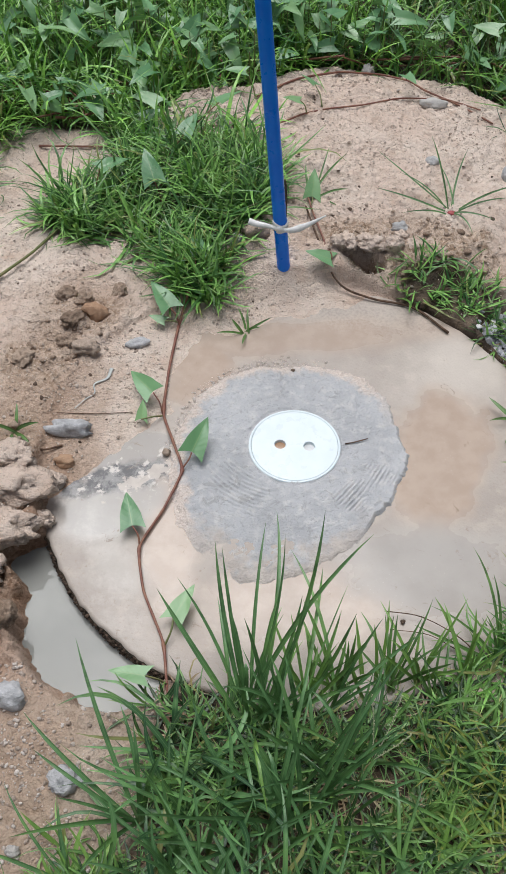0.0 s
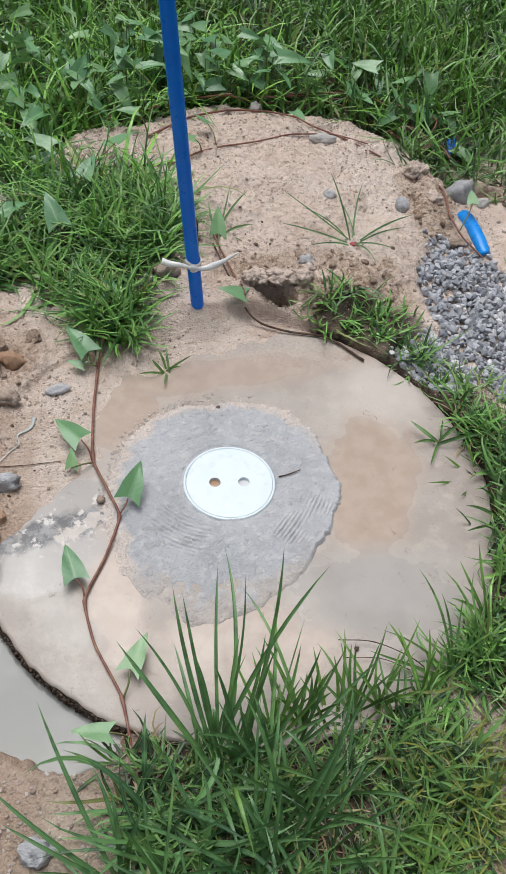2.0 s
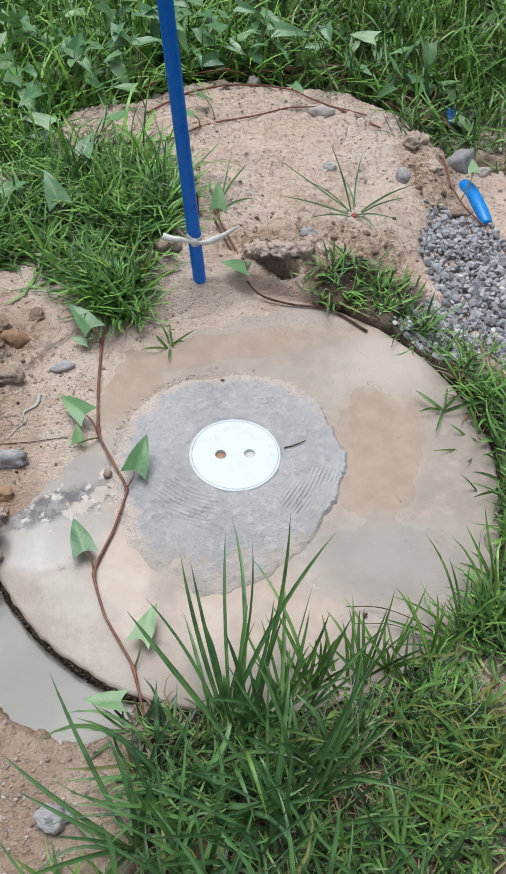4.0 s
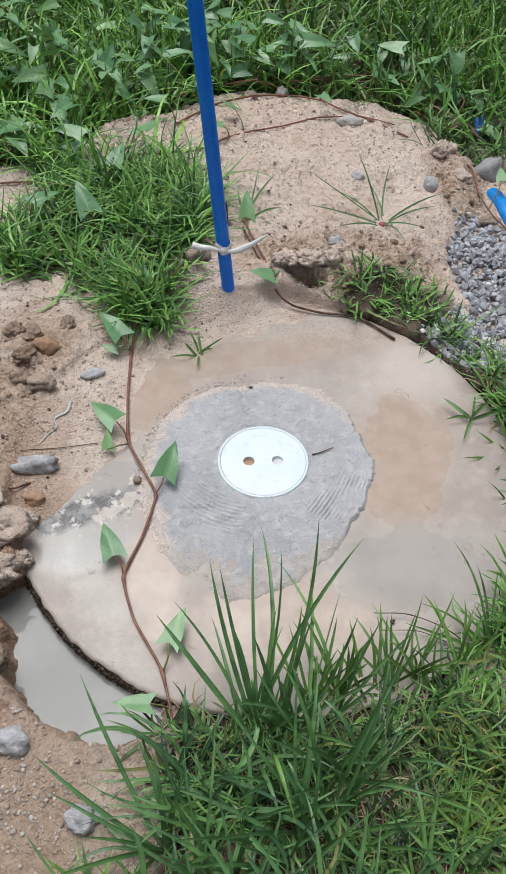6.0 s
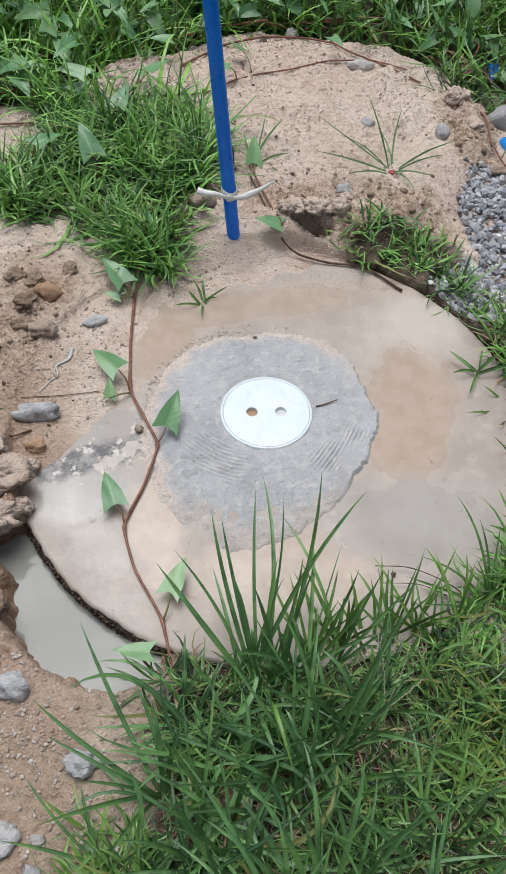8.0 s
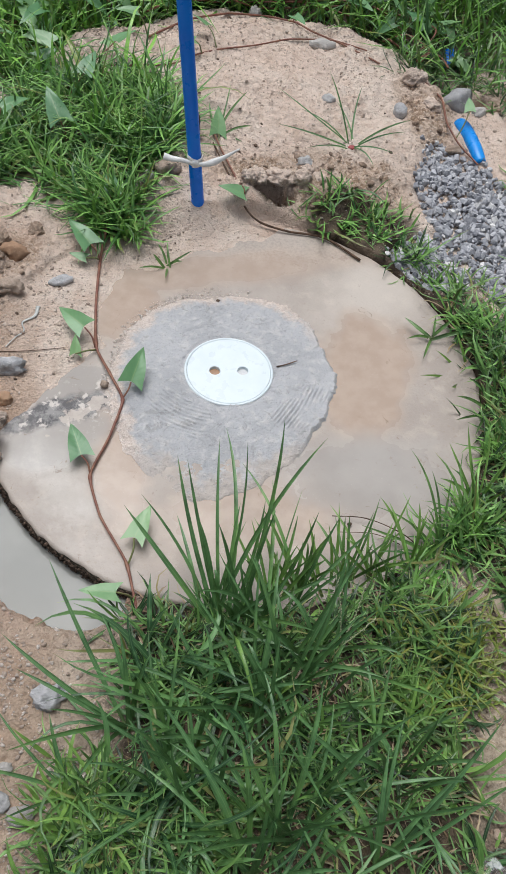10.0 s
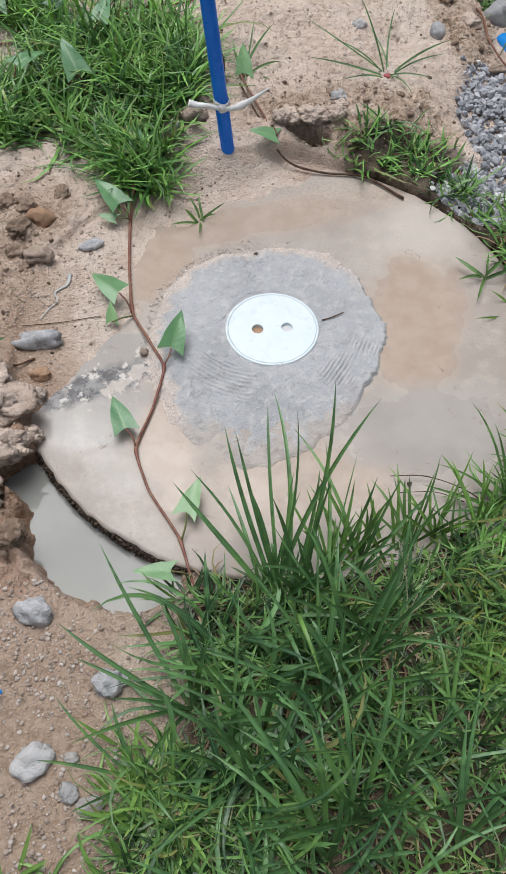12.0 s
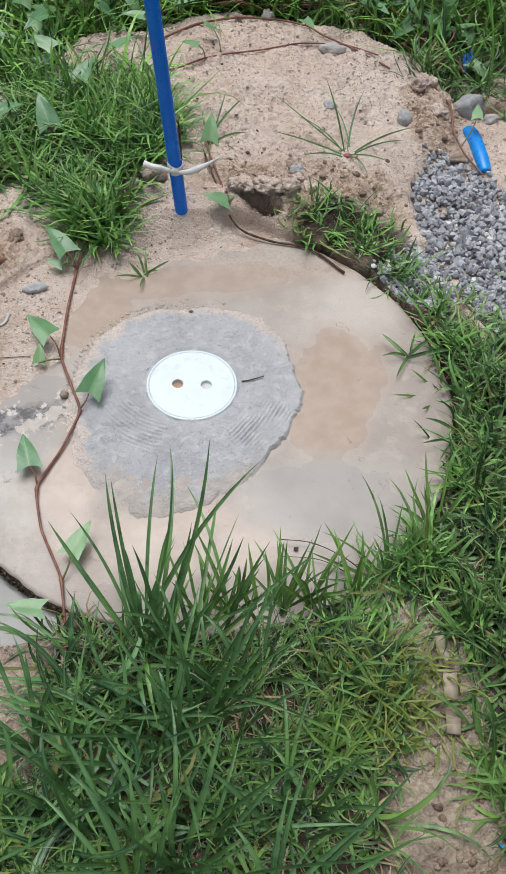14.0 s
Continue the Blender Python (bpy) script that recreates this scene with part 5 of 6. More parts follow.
def build_seed_head():
    """A thin stalk that forks into three spikes set with tiny seeds."""
    foot, fork = Vector((0.134, -0.714, 0.0)), Vector((0.161, -0.686, 0.06))
    foot.z = ground_at(foot.x, foot.y) - 0.003
    head = thing("grass_seed_head", foot, "forked grass seed head with pale beaded spikes", "grass")
    part("stalk", tube([foot, foot.lerp(fork, 0.5) + Vector((0, 0, 0.015)), fork], 0.0016, 0.0011, 6, 5), STEMGREEN, head)
    rng = random.Random(15)
    for end in ((0.145, -0.601, 0.17), (0.195, -0.62, 0.17), (0.217, -0.66, 0.12)):
        end = Vector(end)
        bm = tube([fork, fork.lerp(end, 0.5) + Vector((0.004, 0, 0.004)), end], 0.0009, 0.0005, 5, 6)
        for k in range(26):
            p = fork.lerp(end, 0.18 + 0.82 * k / 25) + Vector((0.004 * math.sin(k / 25 * math.pi), 0, 0.004 * math.sin(k / 25 * math.pi)))
            m = Matrix.Translation(p + Vector((rng.uniform(-0.0016, 0.0016), rng.uniform(-0.0016, 0.0016), 0))) @ Matrix.Diagonal((1.0, 1.0, 1.7, 1.0))
            bmesh.ops.create_icosphere(bm, subdivisions=1, radius=0.0014, matrix=m)
        part("spike", bm, SEED, head)


build_seed_head()

# ---------------------------------------------------------------- creepers
LEAVES = [arrow_leaf(0.088, 0.058, 0.10, 0.18, 0.16, 1), arrow_leaf(0.10, 0.054, 0.34, 0.3, 0.14, 2), arrow_leaf(0.08, 0.05, 0.05, 0.12, 0.2, 3), arrow_leaf(0.115, 0.058, 0.42, 0.16, 0.12, 4)]
for k, me in enumerate(LEAVES):
    me.materials.append(LEAF if k < 2 else LEAFPALE)


def lay(points, lift):
    return [(x, y, max(ground_at(x, y), (0.004 if math.hypot(x, y) < 0.27 else -0.004) if math.hypot(x - SLAB_X, y - SLAB_Y) < 0.55 else -1) + lift) for x, y in points]


def creeper(label, stem_points, leaves, radius=0.0042, lift=0.004, stem=STEM, wob=0.2, knots=()):
    """A creeper: one stem, and leaves as (stem place, leaf base, leaf tip, kind)."""
    path = lay(stem_points, lift)
    c = thing("creeper_vine", path[0], label, "vine")
    part("stem", tube(taut(path), radius, radius * 0.7, 7, 4, wob, knots), stem, c)
    for at, base, tip, kind, size in leaves:
        foot = lay([at], lift)[0]
        mid = ((foot[0] + base[0]) / 2 + 0.004, (foot[1] + base[1]) / 2, (foot[2] + base[2]) / 2 + 0.004)
        part("stalk", tube([foot, mid, base], 0.0022, 0.0016, 6, 4), STEM if kind < 2 else STEMGREEN, c)
        part("leaf", LEAVES[kind], None, c, at=leaf_pose(base, tip, random.Random(str(at)).uniform(-25, 25), size))
    return c


creeper("reddish creeper vine with arrow leaves lying across the slab", [(-0.285, 0.47), (-0.299, 0.338), (-0.303, 0.209), (-0.298, 0.068), (-0.262, -0.018), (-0.231, -0.09), (-0.259, -0.185), (-0.297, -0.28), (-0.272, -0.376), (-0.217, -0.48), (-0.2, -0.56), (-0.18, -0.66)],
        [((-0.298, 0.066), (-0.322, 0.098, 0.035), (-0.381, 0.152, 0.044), 0, 0.95), ((-0.298, 0.06), (-0.34, 0.035, 0.015), (-0.34, 0.085, 0.035), 2, 0.6),
         ((-0.233, -0.085), (-0.216, -0.058, 0.03), (-0.188, 0.016, 0.061), 0, 1.0), ((-0.295, -0.275), (-0.312, -0.246, 0.022), (-0.336, -0.174, 0.036), 0, 0.92),
         ((-0.214, -0.485), (-0.203, -0.44, 0.022), (-0.174, -0.378, 0.036), 2, 0.95), ((-0.2, -0.56), (-0.232, -0.568, 0.05), (-0.298, -0.564, 0.057), 2, 0.85),
         ((-0.297, 0.34), (-0.318, 0.36, 0.045), (-0.375, 0.43, 0.075), 0, 1.05), ((-0.285, 0.46), (-0.277, 0.53, 0.06), (-0.288, 0.63, 0.085), 0, 1.05), ((-0.30, 0.35), (-0.33, 0.335, 0.025), (-0.375, 0.35, 0.03), 2, 0.55)], 0.0035, 0.005, knots=(0.27, 0.455, 0.64, 0.82))
creeper("brown creeper stem winding over the sand heap", [(-0.80, 1.03), (-0.678, 1.04), (-0.506, 1.058), (-0.316, 1.103), (-0.121, 1.119), (-0.036, 1.195), (0.033, 1.231), (0.137, 1.26), (0.246, 1.316), (0.388, 1.33), (0.488, 1.28)],
        [((-0.03, 1.197), (-0.05, 1.20, 0.10), (-0.10, 1.185, 0.12), 2, 0.7), ((0.015, 1.225), (-0.01, 1.29, 0.10), (-0.07, 1.34, 0.12), 2, 0.75), ((-0.32, 1.103), (-0.31, 1.17, 0.09), (-0.25, 1.23, 0.11), 2, 0.85), ((-0.5, 1.06), (-0.50, 1.10, 0.08), (-0.44, 1.13, 0.10), 0, 0.8)], 0.0032, 0.006)
creeper("thin brown creeper along the crest of the heap", [(-0.19, 1.30), (-0.063, 1.40), (0.064, 1.46), (0.194, 1.48), (0.279, 1.43), (0.324, 1.37), (0.421, 1.31), (0.52, 1.22)], [((0.27, 1.44), (0.26, 1.37, 0.10), (0.30, 1.30, 0.11), 0, 0.7), ((-0.19, 1.30), (-0.22, 1.33, 0.11), (-0.31, 1.33, 0.12), 2, 0.85)], 0.0036, 0.006)
creeper("brown creeper stem trailing past a stone", [(0.62, 1.16), (0.68, 1.035), (0.675, 0.924), (0.697, 0.843), (0.745, 0.775)], [((0.69, 0.86), (0.735, 0.93, 0.08), (0.745, 1.02, 0.10), 2, 0.7)], 0.0035, 0.012)
creeper("yellow-green creeper stem over bare soil", [(-0.80, 0.36), (-0.757, 0.434), (-0.699, 0.545), (-0.632, 0.711), (-0.58, 0.80)], [((-0.60, 0.77), (-0.57, 0.82, 0.10), (-0.50, 0.88, 0.12), 1, 0.9)], 0.0042, 0.012, STEMGREEN)
creeper("creeper in the grass tuft with upright arrow leaves", [(-0.285, 0.47), (-0.33, 0.62), (-0.40, 0.76), (-0.42, 0.92), (-0.40, 1.08)],
        [((-0.40, 0.76), (-0.411, 0.76, 0.11), (-0.45, 0.84, 0.17), 0, 1.15), ((-0.42, 0.92), (-0.36, 0.95, 0.13), (-0.33, 1.03, 0.16), 0, 1.0), ((-0.40, 1.05), (-0.45, 1.10, 0.13), (-0.53, 1.15, 0.15), 2, 1.0), ((-0.41, 1.0), (-0.28, 1.12, 0.13), (-0.22, 1.19, 0.14), 0, 1.0)], 0.0035, 0.01)
creeper("creeper shoot with leaves beside the blue pipe", [(0.05, 0.56), (0.04, 0.62), (0.005, 0.72), (-0.01, 0.79)], [((0.0, 0.75), (0.002, 0.78, 0.075), (0.008, 0.88, 0.13), 2, 1.05), ((0.05, 0.57), (0.062, 0.545, 0.065), (-0.004, 0.552, 0.088), 0, 0.8)], 0.003, 0.008)


def build_back_creeper(name_label, centre, spread, count, seed, height):
    rng = random.Random(seed)
    c = thing("creeper_patch", (centre[0], centre[1], ground_at(*centre)), name_label, "vine")
    for k in range(4):
        a = rng.uniform(0, math.pi)
        pts = [(centre[0] + spread[0] * math.cos(a + 0.25 * j) * (j - 2) / 2.2, centre[1] + spread[1] * math.sin(a + 0.25 * j) * (j - 2) / 2.2) for j in range(5)]
        part("stem", tube([(p[0], p[1], p[2] + rng.uniform(0.02, 0.06)) for p in lay(pts, 0.01)], 0.0035, 0.0025, 6, 6), STEM, c)
    made = 0
    while made < count:
        x, y = centre[0] + rng.uniform(-1, 1) * spread[0], centre[1] + rng.uniform(-1, 1) * spread[1]
        if mound_in(np.array([x]), np.array([y]))[0] > 0.25 or math.hypot((x - centre[0]) / spread[0], (y - centre[1]) / spread[1]) > 1:
            continue
        g = ground_at(x, y)
        z = g + rng.uniform(*height)
        a = rng.uniform(0, 2 * math.pi)
        tip = (x + math.cos(a), y + math.sin(a), z + rng.uniform(-0.6, 0.35))
        part("leaf", LEAVES[rng.choice([0, 1, 2, 3, 3])], None, c, at=leaf_pose((x, y, z), tip, rng.uniform(-45, 45), rng.uniform(0.6, 1.12)))
        part("stalk", tube([(x + 0.02 * math.cos(a + 2), y + 0.02 * math.sin(a + 2), g), (x, y, (g + z) / 2), (x, y, z)], 0.002, 0.0014, 5, 3), STEMGREEN, c)
        made += 1


build_back_creeper("creeper with pale arrow leaves over grass behind the heap", (-0.42, 1.60), (0.62, 0.26), 215, 41, (0.05, 0.22))
build_back_creeper("creeper with arrow leaves at the heap's far side", (0.35, 1.60), (0.42, 0.20), 46, 42, (0.05, 0.18))
build_back_creeper("creeper with arrow leaves beside the bare soil", (-0.72, 1.24), (0.34, 0.13), 44, 43, (0.05, 0.14))
build_back_creeper("few arrow leaves among the grass by the trench", (0.70, 1.36), (0.16, 0.12), 9, 44, (0.04, 0.14))

# ---------------------------------------------------------------- twigs and straws
def laid_stick(label, pts, r0, r1, lift=0.003, name="twig"):
    single(name, tube(lay(pts, lift), r0, r1, 7, 7, 0.35), TWIG, label, "twig")


single("dead_stem", tube([(-0.012, 0.74, 0.075), (0.025, 0.62, 0.065), (0.081, 0.512, 0.022), (0.164, 0.482, 0.002), (0.268, 0.458, 0.001), (0.352, 0.378, 0.0)], 0.0024, 0.0032, 7, 7, 0.3), TWIG, "dark dead creeper stem lying along the slab's rim", "twig")
laid_stick("thin dark twig on bare soil", [(-0.53, 0.04), (-0.445, 0.05), (-0.367, 0.064)], 0.0012, 0.0007)
laid_stick("thin dark root sticking out of soil", [(-0.575, -0.055), (-0.54, -0.068), (-0.50, -0.045)], 0.003, 0.002)
laid_stick("long thin dry twig beside rubble", [(-0.37, -1.25), (-0.35, -1.12), (-0.34, -1.03)], 0.003, 0.002, 0.01)
laid_stick("dry curved stem arching over the slab's edge", [(0.19, -0.385), (0.26, -0.392), (0.33, -0.43), (0.37, -0.47)], 0.0009, 0.0014, 0.012)
laid_stick("dry curved stem near the slab's rim", [(0.20, -0.42), (0.27, -0.425), (0.32, -0.45)], 0.0007, 0.001, 0.008)
laid_stick("dark creeper stem along the scarp", [(0.80, 0.55), (0.90, 0.72), (1.02, 0.86)], 0.003, 0.002, 0.006)
single("plastic_thread", ribbon(lay([(-0.433, 0.184), (-0.438, 0.152), (-0.463, 0.13), (-0.458, 0.105), (-0.476, 0.085), (-0.494, 0.056)], 0.004), 0.006, (0, 0, 1), 0.001, [1.5, 0.5, 0.35]), SHRED, "thin shred of white plastic on the soil", "plastic shred")


# ---------------------------------------------------------------- stones
def set_stone(label, x, y, size, material, seed, turn=0.0, tilt=0.0, rough=0.3, sink=0.35, category="stone", name="stone", freq=1.6, fine=0.06):
    bm = rock(seed, size, rough, 3 if fine < 0.1 else 4, freq, fine)
    z = ground_at(x, y) + size[2] * (1 - 2 * sink)
    return single(name, bm, material, label, category, at=pose(x, y, z, tilt, 0, turn))


STONES = [
    ("grey flat stone bedded in sand", -0.487, -0.002, (0.052, 0.020, 0.022), PALEROCK, 6, 0, 0.6),
    ("pale grey weathered wood-like stone on sand", -0.386, 0.272, (0.030, 0.014, 0.013), PALEROCK, 20, 10, 0.25),
    ("brown caked stone on soil", -0.498, 0.226, (0.030, 0.022, 0.018), CLOD, 0, 3, 0.6),
    ("rusty orange lump half sunk in soil", -0.500, 0.345, (0.030, 0.024, 0.022), RUSTSTONE, 0, 4, 0.7),
    ("grey rounded stone beside the puddle", -0.470, -0.613, (0.024, 0.034, 0.024), PALEROCK, 70, 5, 0.5),
    ("pale pitted stone among pebbles", -0.339, -0.747, (0.026, 0.021, 0.020), PALEROCK, 20, 6, 0.9),
    ("white pebble in the grass edge", -0.372, -0.936, (0.022, 0.017, 0.013), WHITESTONE, 15, 7, 0.3),
    ("small grey stone on soil", -0.405, -0.913, (0.014, 0.018, 0.012), GREYSTONE, 50, 8, 0.4),
    ("small pale stone on soil", -0.402, -0.861, (0.012, 0.009, 0.008), WHITESTONE, 0, 9, 0.4),
    ("grey broken stone at the soil's edge", -0.462, -0.86, (0.034, 0.026, 0.020), GREYSTONE, 30, 10, 0.5),
    ("pale pinkish stone in the grass", -0.245, -1.115, (0.025, 0.024, 0.018), WHITESTONE, 10, 11, 0.4),
    ("rough stone half buried in grass", -0.195, -1.196, (0.028, 0.022, 0.018), GREYSTONE, 60, 12, 0.5),
    ("rounded grey stone in grass", -0.17, -1.218, (0.020, 0.018, 0.015), GREYSTONE, 0, 13, 0.4),
    ("tan lump of caked soil", -0.487, -0.085, (0.020, 0.016, 0.014), RUSTSTONE, 0, 14, 0.5),
    ("grey stone at the foot of the pole", -0.134, 0.630, (0.034, 0.024, 0.026), CLOD, 10, 15, 0.6),
    ("small whitish stone near the pole", -0.183, 0.605, (0.016, 0.014, 0.017), WHITESTONE, 40, 16, 0.5),
    ("pale flat stone on the heap", 0.349, 1.296, (0.044, 0.020, 0.016), WHITESTONE, 0, 17, 0.3),
    ("smooth grey pebble on the heap", 0.540, 0.957, (0.020, 0.029, 0.022), PALEROCK, 0, 18, 0.15),
    ("big grey stone by the trench", 0.742, 1.06, (0.050, 0.036, 0.052), DARKSTONE, 20, 19, 0.45),
    ("flat tan stone by the blue pipe", 0.690, 0.835, (0.034, 0.016, 0.012), CLOD, 5, 20, 0.3),
    ("pale flat stone leaning on the blue pipe", 0.800, 1.02, (0.026, 0.018, 0.014), WHITESTONE, 30, 21, 0.4),
    ("pale stone on the heap's crest", -0.36, 1.37, (0.034, 0.022, 0.024), WHITESTONE, 20, 22, 0.5),
    ("whitish stone at the heap's back edge", 0.152, 1.50, (0.022, 0.018, 0.024), WHITESTONE, 0, 23, 0.5),
    ("pale stone in the heap's back edge", -0.16, 1.47, (0.034, 0.02, 0.02), WHITESTONE, 0, 24, 0.4),
    ("grey stone in the heap's face", 0.235, 0.70, (0.022, 0.018, 0.018), GREYSTONE, 0, 25, 0.5),
    ("small grey stone in the heap", 0.33, 0.98, (0.02, 0.016, 0.014), GREYSTONE, 0, 26, 0.4),
]
for label, x, y, size, material, turn, seed, rgh in STONES:
    set_stone(label, x, y, size, material, seed, turn, 0, rgh, 0.12 if "trench" in label else 0.35)

LEDGE = [(-0.570, -0.185, (0.088, 0.044, 0.030), 31), (-0.568, -0.285, (0.078, 0.040, 0.034), 32), (-0.630, -0.235, (0.058, 0.050, 0.036), 33), (-0.600, -0.365, (0.056, 0.044, 0.032), 34), (-0.585, -0.115, (0.050, 0.034, 0.024), 35), (-0.505, -0.135, (0.030, 0.022, 0.016), 36), (-0.60, -0.44, (0.05, 0.05, 0.03), 38), (-0.500, -0.235, (0.026, 0.018, 0.020), 39)]
CLODS = [(0.100, 0.612, (0.030, 0.022, 0.020), 21), (0.158, 0.612, (0.040, 0.026, 0.018), 22), (0.215, 0.600, (0.024, 0.020, 0.018), 23), (0.265, 0.630, (0.022, 0.018, 0.015), 25), (0.235, 0.665, (0.018, 0.016, 0.012), 26), (0.075, 0.595, (0.018, 0.020, 0.018), 24), (-0.58, 0.40, (0.026, 0.022, 0.018), 5), (-0.535, 0.385, (0.024, 0.020, 0.018), 6), (-0.455, 0.425, (0.022, 0.019, 0.016), 7), (-0.55, 0.25, (0.024, 0.020, 0.016), 9), (-0.545, 0.305, (0.030, 0.022, 0.016), 10), (-0.64, 0.19, (0.028, 0.022, 0.016), 11), (0.61, 1.12, (0.030, 0.036, 0.026), 12), (0.64, 1.0, (0.024, 0.032, 0.020), 14), (-0.52, -0.47, (0.026, 0.03, 0.022), 16)]
for x, y, size, seed in LEDGE:
    set_stone("lump of brown caked soil overhanging the puddle", x, y, size, SAND, seed, seed * 5 % 24 - 12, 0, 0.5, 0.30, "soil clod", "soil_clod", 1.5, 0.24)
for x, y, size, seed in CLODS:
    set_stone("clod of caked sandy soil with embedded grit", x, y, size, SAND if x > 0 else LOAM, seed + 60, seed * 40, 0, 0.5, 0.40, "soil clod", "soil_clod", 1.4, 0.26)


def build_gravel():
    heap = thing("gravel_heap", (0.68, 0.5, -0.02), "heap of sharp grey crushed stone beside the slab", "gravel")
    shapes = []
    for k in range(14):
        me = mesh_from(shard(300 + k, 0.5 + 0.03 * k), "gravel_stone", True)
        me.materials.append(GRAVEL)
        shapes.append(me)
    rng = random.Random(77)
    made, spots = 0, []
    while made < 2100:
        x, y = rng.uniform(0.42, 1.0), rng.uniform(0.14, 0.88)
        if rng.random() > float(gravel_in(np.array([x]), np.array([y]))[0]):
            continue
        layer = rng.random()
        z = ground_at(x, y) + 0.004 + 0.016 * layer * float(smooth(1.0, 0.5, oval(x, y, 0.70, 0.53, 0.14, 0.30, 14)))
        spots.append((x, y, z))
        made += 1
    verts, faces = [], []
    for k, (x, y, z) in enumerate(spots):
        size = rng.choice([0.012, 0.015, 0.018, 0.021, 0.025, 0.031])
        m = pose(x, y, z, rng.uniform(0, 360), rng.uniform(0, 360), rng.uniform(0, 360)) @ Matrix.Scale(size, 4)
        me = shapes[k % 14]
        if k < 300:
            part("gravel_stone", me, None, heap, at=m)
        else:
            base = len(verts)
            verts += [tuple(m @ v.co) for v in me.vertices]
            faces += [tuple(base + i for i in p.vertices) for p in me.polygons]
    rest = mesh_of("loose_gravel", verts, faces)
    rest.polygons.foreach_set("use_smooth", [False] * len(rest.polygons))
    ob = part("loose_gravel", rest, GRAVEL, heap)
    tagged(ob, kind="stuff")


build_gravel()


def scatter(name, label, material, tries, box, density, sizes, seed, category, detail=1, level=None, drop=0.0):
    """Countless small stones joined in one mesh."""
    rng = np.random.default_rng(seed)
    x, y = sow(tries, box, density, rng)
    n = len(x)
    bm = bmesh.new()
    bmesh.ops.create_icosphere(bm, subdivisions=detail, radius=0.5)
    v0 = np.array([v.co[:] for v in bm.verts])
    f0 = np.array([[v.index for v in f.verts] for f in bm.faces])
    bm.free()
    s = sizes[0] + (sizes[1] - sizes[0]) * rng.uniform(0, 1, n) ** 3
    v = v0[None] * (1 + 0.35 * rng.uniform(-1, 1, (n, len(v0), 1)))
    v = v * s[:, None, None] * np.stack([rng.uniform(0.8, 1.3, n), rng.uniform(0.7, 1.1, n), rng.uniform(0.45, 0.85, n)], 1)[:, None, :]
    t = rng.uniform(0, 2 * np.pi, n)
    c, sn = np.cos(t)[:, None], np.sin(t)[:, None]
    z = np.maximum(ground_height(x, y), np.where(np.hypot(x - SLAB_X, y - SLAB_Y) < 0.545, -0.0055, -1))
    if level is not None:
        z = np.full(n, level)
    out = np.stack([v[..., 0] * c - v[..., 1] * sn + x[:, None], v[..., 0] * sn + v[..., 1] * c + y[:, None], v[..., 2] + z[:, None] + 0.12 * s[:, None] - drop * rng.uniform(0.2, 1, n)[:, None]], -1)
    faces = (f0[None] + (np.arange(n) * len(v0))[:, None, None]).reshape(-1, 3)
    me = mesh_of(name, out.reshape(-1, 3), faces)
    single(name, me, material, label, category, kind="stuff")


def bare_soil(x, y):
    r, a = slab_polar(x, y)
    dry = (r > 0.57) | ((a > 70) & (a < 203) & (r > np.interp(a, SAND_TURN, SAND_REACH) + 0.02))
    return np.where(dry & (pit_in(x, y) < 0.05), 1.0, 0.0) * (1 - 0.9 * grass_cover(x, y)) * (0.3 + 0.7 * smooth(-0.2, 0.3, fbm(x, y, 7, 3, 111)))


scatter("pebbles", "small pale pebbles strewn on the soil", PEBBLE, 13000, (-0.95, 1.1, -1.4, 1.6), bare_soil, (0.003, 0.011), 301, "pebbles")
scatter("pebbles_by_puddle", "pale gravel bits on damp soil", CRUSTGRIT, 6500, (-0.62, -0.2, -1.25, -0.55), bare_soil, (0.002, 0.010), 302, "pebbles")
scatter("soil_crumbs", "dark crumbs of soil on the sand", DARKBIT, 300, (-0.75, 0.7, -0.1, 1.5), bare_soil, (0.003, 0.015), 303, "soil crumbs")
scatter("coarse_sand", "coarse sand grains on the heap", PEBBLE, 42000, (-0.9, 0.8, -0.3, 1.5), bare_soil, (0.0018, 0.006), 304, "sand grains")
scatter("grit_on_slab", "sand grains washed onto the mortar's edge", CRUSTGRIT, 30000, (-0.4, 0.3, -0.35, 0.3), lambda x, y: smooth(0.032, 0.0, np.abs(np.hypot(x, y) - 0.252)) * smooth(0.22, -0.1, x + 0.5 * np.abs(y - 0.05)) * smooth(-0.24, -0.1, y), (0.002, 0.007), 305, "sand grains")
scatter("soil_clods", "broken brown clods on the worn faces of the heap", LOAM, 5200, (-0.75, 1.0, -0.55, 1.35), lambda x, y: 0.8 * crumb_in(x, y) * (slab_polar(x, y)[0] > 0.575) * (pit_in(x, y) < 0.3), (0.004, 0.021), 306, "soil clods", 2)
scatter("path_crumbs", "crumbs of dry soil on the bare path", LOAM, 1500, (0.28, 0.62, -1.3, -0.55), bare_soil, (0.003, 0.016), 308, "soil crumbs", 2)
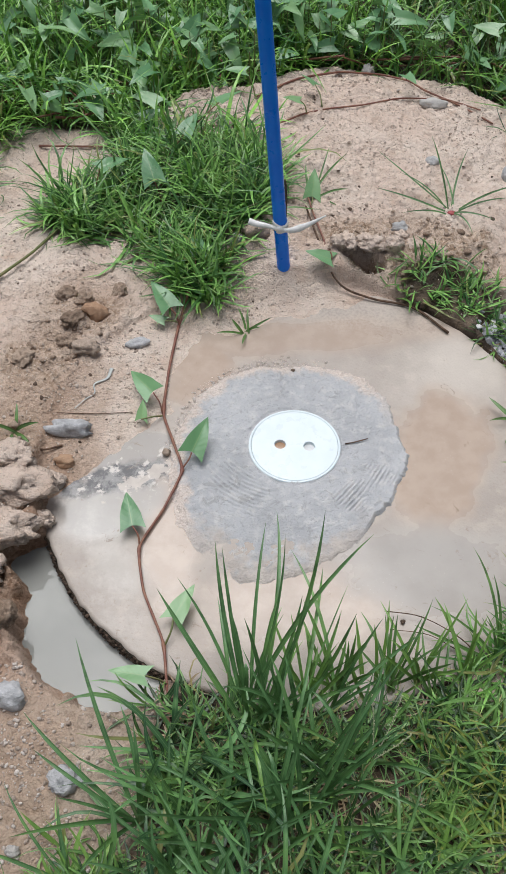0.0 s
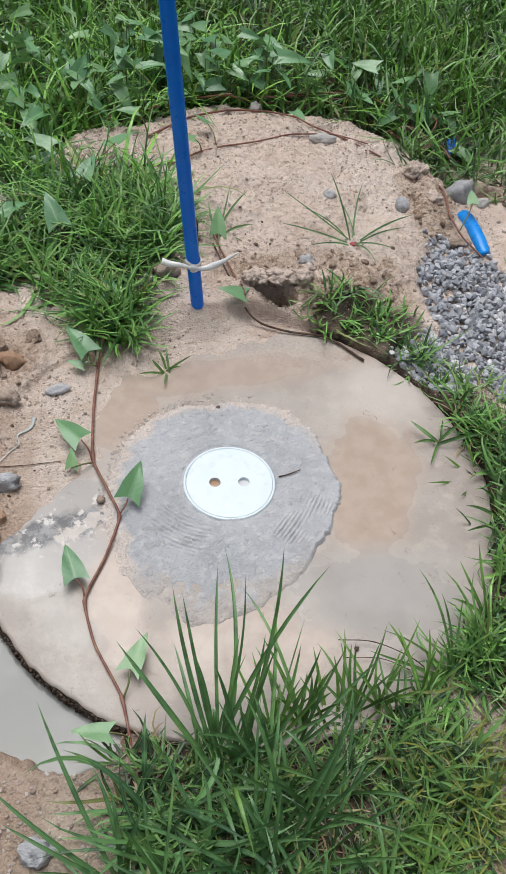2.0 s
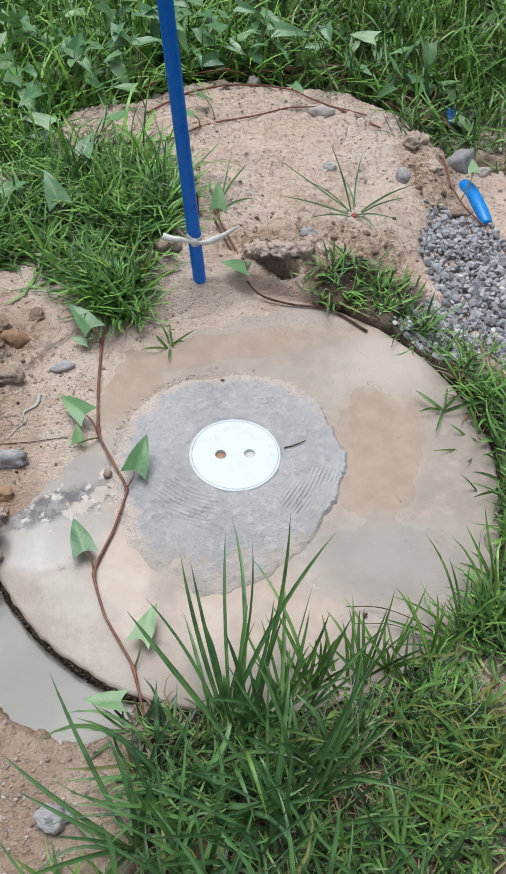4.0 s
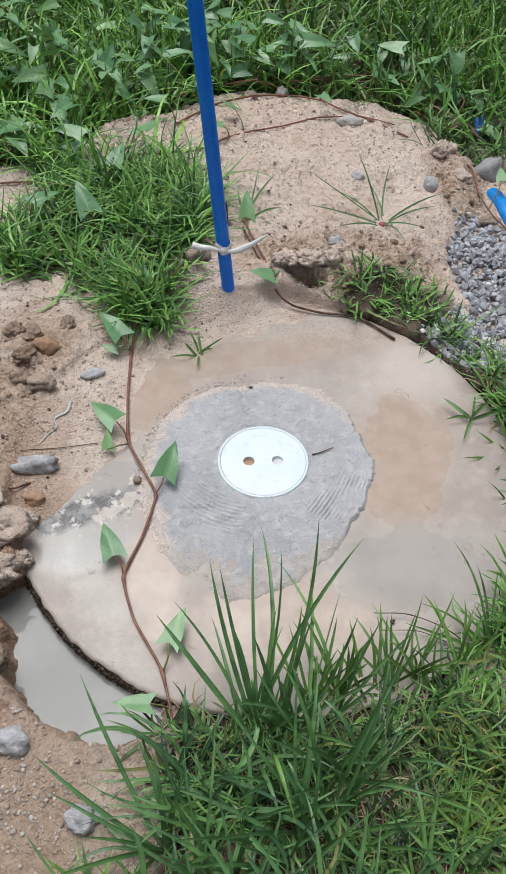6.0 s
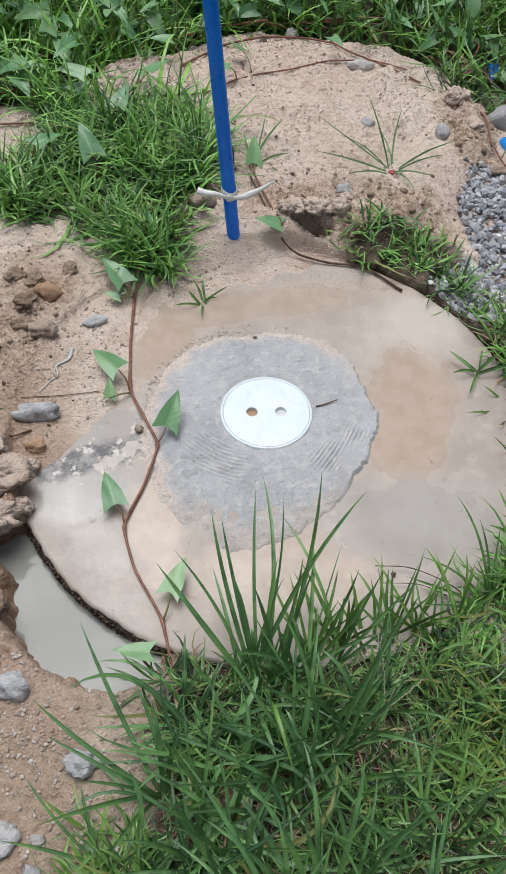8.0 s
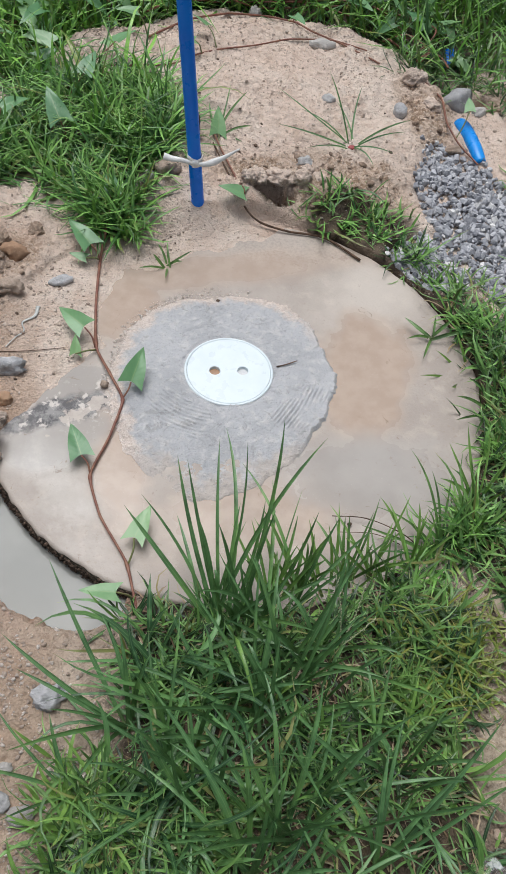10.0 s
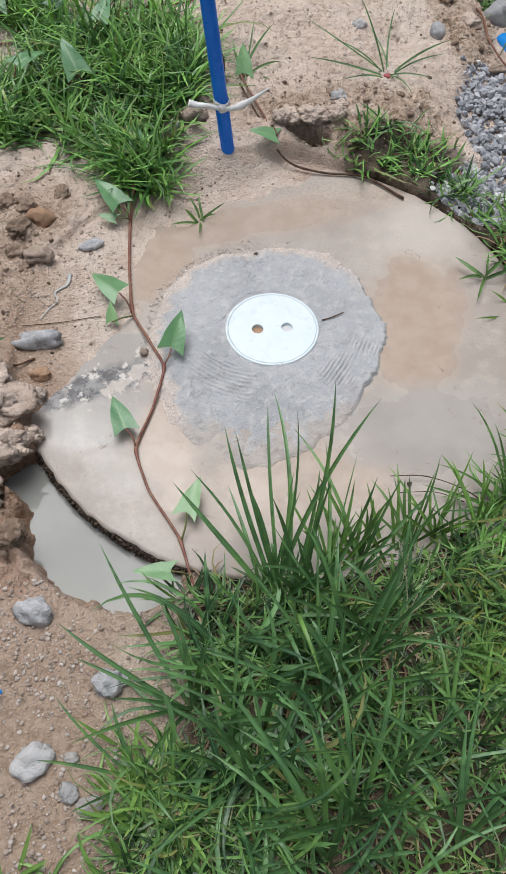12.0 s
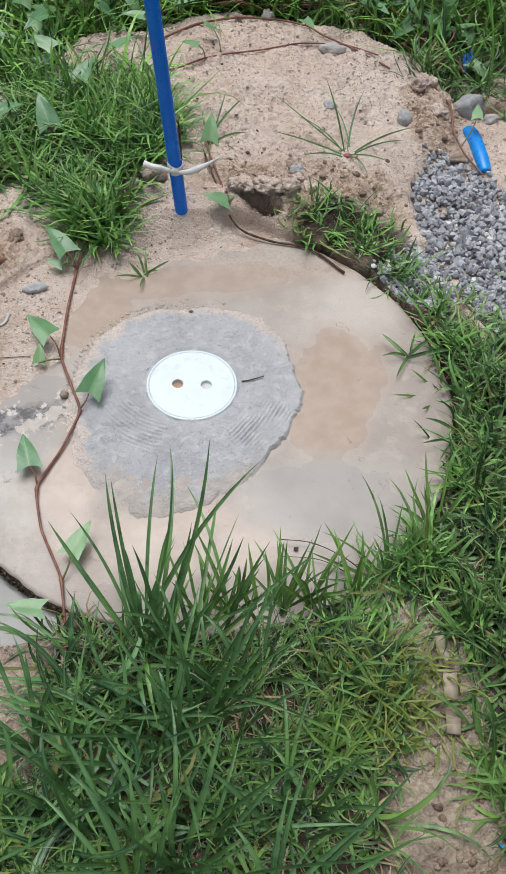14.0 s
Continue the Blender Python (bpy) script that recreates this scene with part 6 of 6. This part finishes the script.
scatter("rim_crust", "dark mossy crust hanging along the slab's edge", DARKBIT, 110000, (-0.56, 0.0, -0.6, -0.05), lambda x, y: smooth(0.005, 0.001, np.abs(slab_polar(x, y)[0] - 0.5585)) * (pit_in(x, y) > 0.1), (0.0025, 0.009), 307, "soil crumbs", 1, -0.010, 0.030)
for x, y, s, lab in ((-0.016, 0.222, 0.006, "dark snail-like crumb at the mortar's edge"), (0.225, -0.40, 0.005, "dark crumb on the wet slab"), (-0.275, -0.04, 0.010, "brown clod on the slab by the creeper")):
    bm = rock(int(x * 900) + 7, (s, s * 0.85, s * 0.8), 0.5, 2)
    single("soil_crumb", bm, DARKBIT if s < 0.008 else CLOD, lab, "soil crumb", at=pose(x, y, s * 0.6 - 0.004))


# ---------------------------------------------------------------- litter
def build_blue_offcut():
    p = thing("pipe_offcut", (0.745, 0.86, 0.03), "torn bright blue plastic pipe lying in the trench", "pipe")
    bm = tube([(0.733, 0.965, 0.012), (0.738, 0.93, 0.022), (0.747, 0.85, 0.024), (0.755, 0.785, 0.010)], 0.023, 0.019, 16, 8)
    for v in bm.verts:
        if v.co.y < 0.80:
            k = (0.80 - v.co.y) / 0.03
            v.co.x += 0.25 * k * (0.757 - v.co.x)
        v.co.z *= 0.85
    part("pipe_tube", bm, BLUELIGHT, p)


build_blue_offcut()


bm = tube([(0.767, 1.314, -0.02), (0.777, 1.344, -0.005), (0.787, 1.384, 0.0)], 0.015, 0.015, 14, 4)
single("pipe_offcut", bm, BLUE, "dark blue pipe end sticking out of deep grass", "pipe")


def lath(x, y, length, width, turn, seed):
    bm = bmesh.new()
    bmesh.ops.create_cube(bm, size=1.0)
    bmesh.ops.scale(bm, vec=(width, length, 0.0055), verts=bm.verts)
    bmesh.ops.bevel(bm, geom=bm.edges[:], offset=0.0009, segments=2, affect="EDGES")
    rng = random.Random(seed)
    for v in bm.verts:
        v.co.y += 0.004 * noise.noise(Vector((v.co.x * 90, seed, 0)))
    single("wooden_lath", bm, WOOD, "broken piece of pale wooden lath on bare soil", "lath", group="broken laths", at=pose(x, y, ground_at(x, y) + 0.014, rng.uniform(-2, 2), rng.uniform(-3, 3), turn))


lath(0.484, -0.607, 0.070, 0.024, 4, 1)
lath(0.488, -0.675, 0.052, 0.025, -3, 2)
lath(0.487, -0.740, 0.040, 0.024, -6, 3)


def build_rubble():
    x, y = -0.285, -1.235
    bm = bmesh.new()
    bmesh.ops.create_cube(bm, size=1.0)
    bmesh.ops.scale(bm, vec=(0.115, 0.10, 0.04), verts=bm.verts)
    bmesh.ops.bevel(bm, geom=bm.edges[:], offset=0.006, segments=2, affect="EDGES")
    bmesh.ops.subdivide_edges(bm, edges=bm.edges[:], cuts=6, use_grid_fill=True)
    for v in bm.verts:
        v.co += 0.009 * noise.noise_vector(v.co * 22) + 0.004 * noise.noise_vector(v.co * 70)
    single("concrete_fragment", bm, GREYSTONE, "broken pale concrete block in the grass", "rubble", at=pose(x, y, ground_at(x, y) + 0.012, 3, -3, 3))
    bm = ribbon([(x - 0.03, y - 0.02, 0.06), (x, y - 0.022, 0.066), (x + 0.035, y - 0.015, 0.063), (x + 0.055, y - 0.012, 0.060)], 0.016, (0, 0.3, 1), 0.0022, [0.7, 1, 0.15])
    bmesh.ops.translate(bm, verts=bm.verts, vec=(0, 0, ground_at(x, y) - 0.022))
    single("dry_leaf", bm, DRYLEAF, "curled dry reddish leaf lying on rubble", "leaf")


build_rubble()


def build_film():
    ax = np.linspace(-1, 1, 40)
    gx, gy = np.meshgrid(ax, ax)
    r = np.hypot(gx, gy)
    x, y = 0.362 + gx * 0.036, -1.075 + gy * 0.042
    z = ground_height(x, y) + 0.006 + 0.03 * np.sqrt(np.clip(1 - r * r * 0.8, 0, 1)) + 0.006 * fbm(gx, gy, 2.2, 4, 131) + 0.006 * np.abs(fbm(gx, gy, 5, 3, 137))
    idx = np.arange(1600).reshape(40, 40)
    faces = np.stack([idx[:-1, :-1], idx[:-1, 1:], idx[1:, 1:], idx[1:, :-1]], -1).reshape(-1, 4)
    keep = (r.ravel()[faces] < 1 + 0.15 * fbm(gx, gy, 2, 3, 139).ravel()[faces]).all(1)
    me = mesh_of("plastic_film", np.stack([x, y, z], -1).reshape(-1, 3), faces[keep])
    single("plastic_film", me, FILM, "crumpled clear plastic film in the grass", "plastic film")


build_film()
bm = ribbon([(0.535, -0.935, 0.03), (0.54, -0.937, 0.034), (0.546, -0.94, 0.03)], 0.006, (0, 0, 1), 0.001)
single("plastic_scrap", bm, BLUELIGHT, "tiny scrap of blue plastic in the grass", "plastic scrap")
bm = ribbon([(-0.530, -0.745, 0.03), (-0.524, -0.75, 0.034), (-0.516, -0.75, 0.03)], 0.008, (0, 0, 1), 0.001)
single("plastic_scrap", bm, BLUELIGHT, "small scrap of blue plastic on the soil", "plastic scrap")
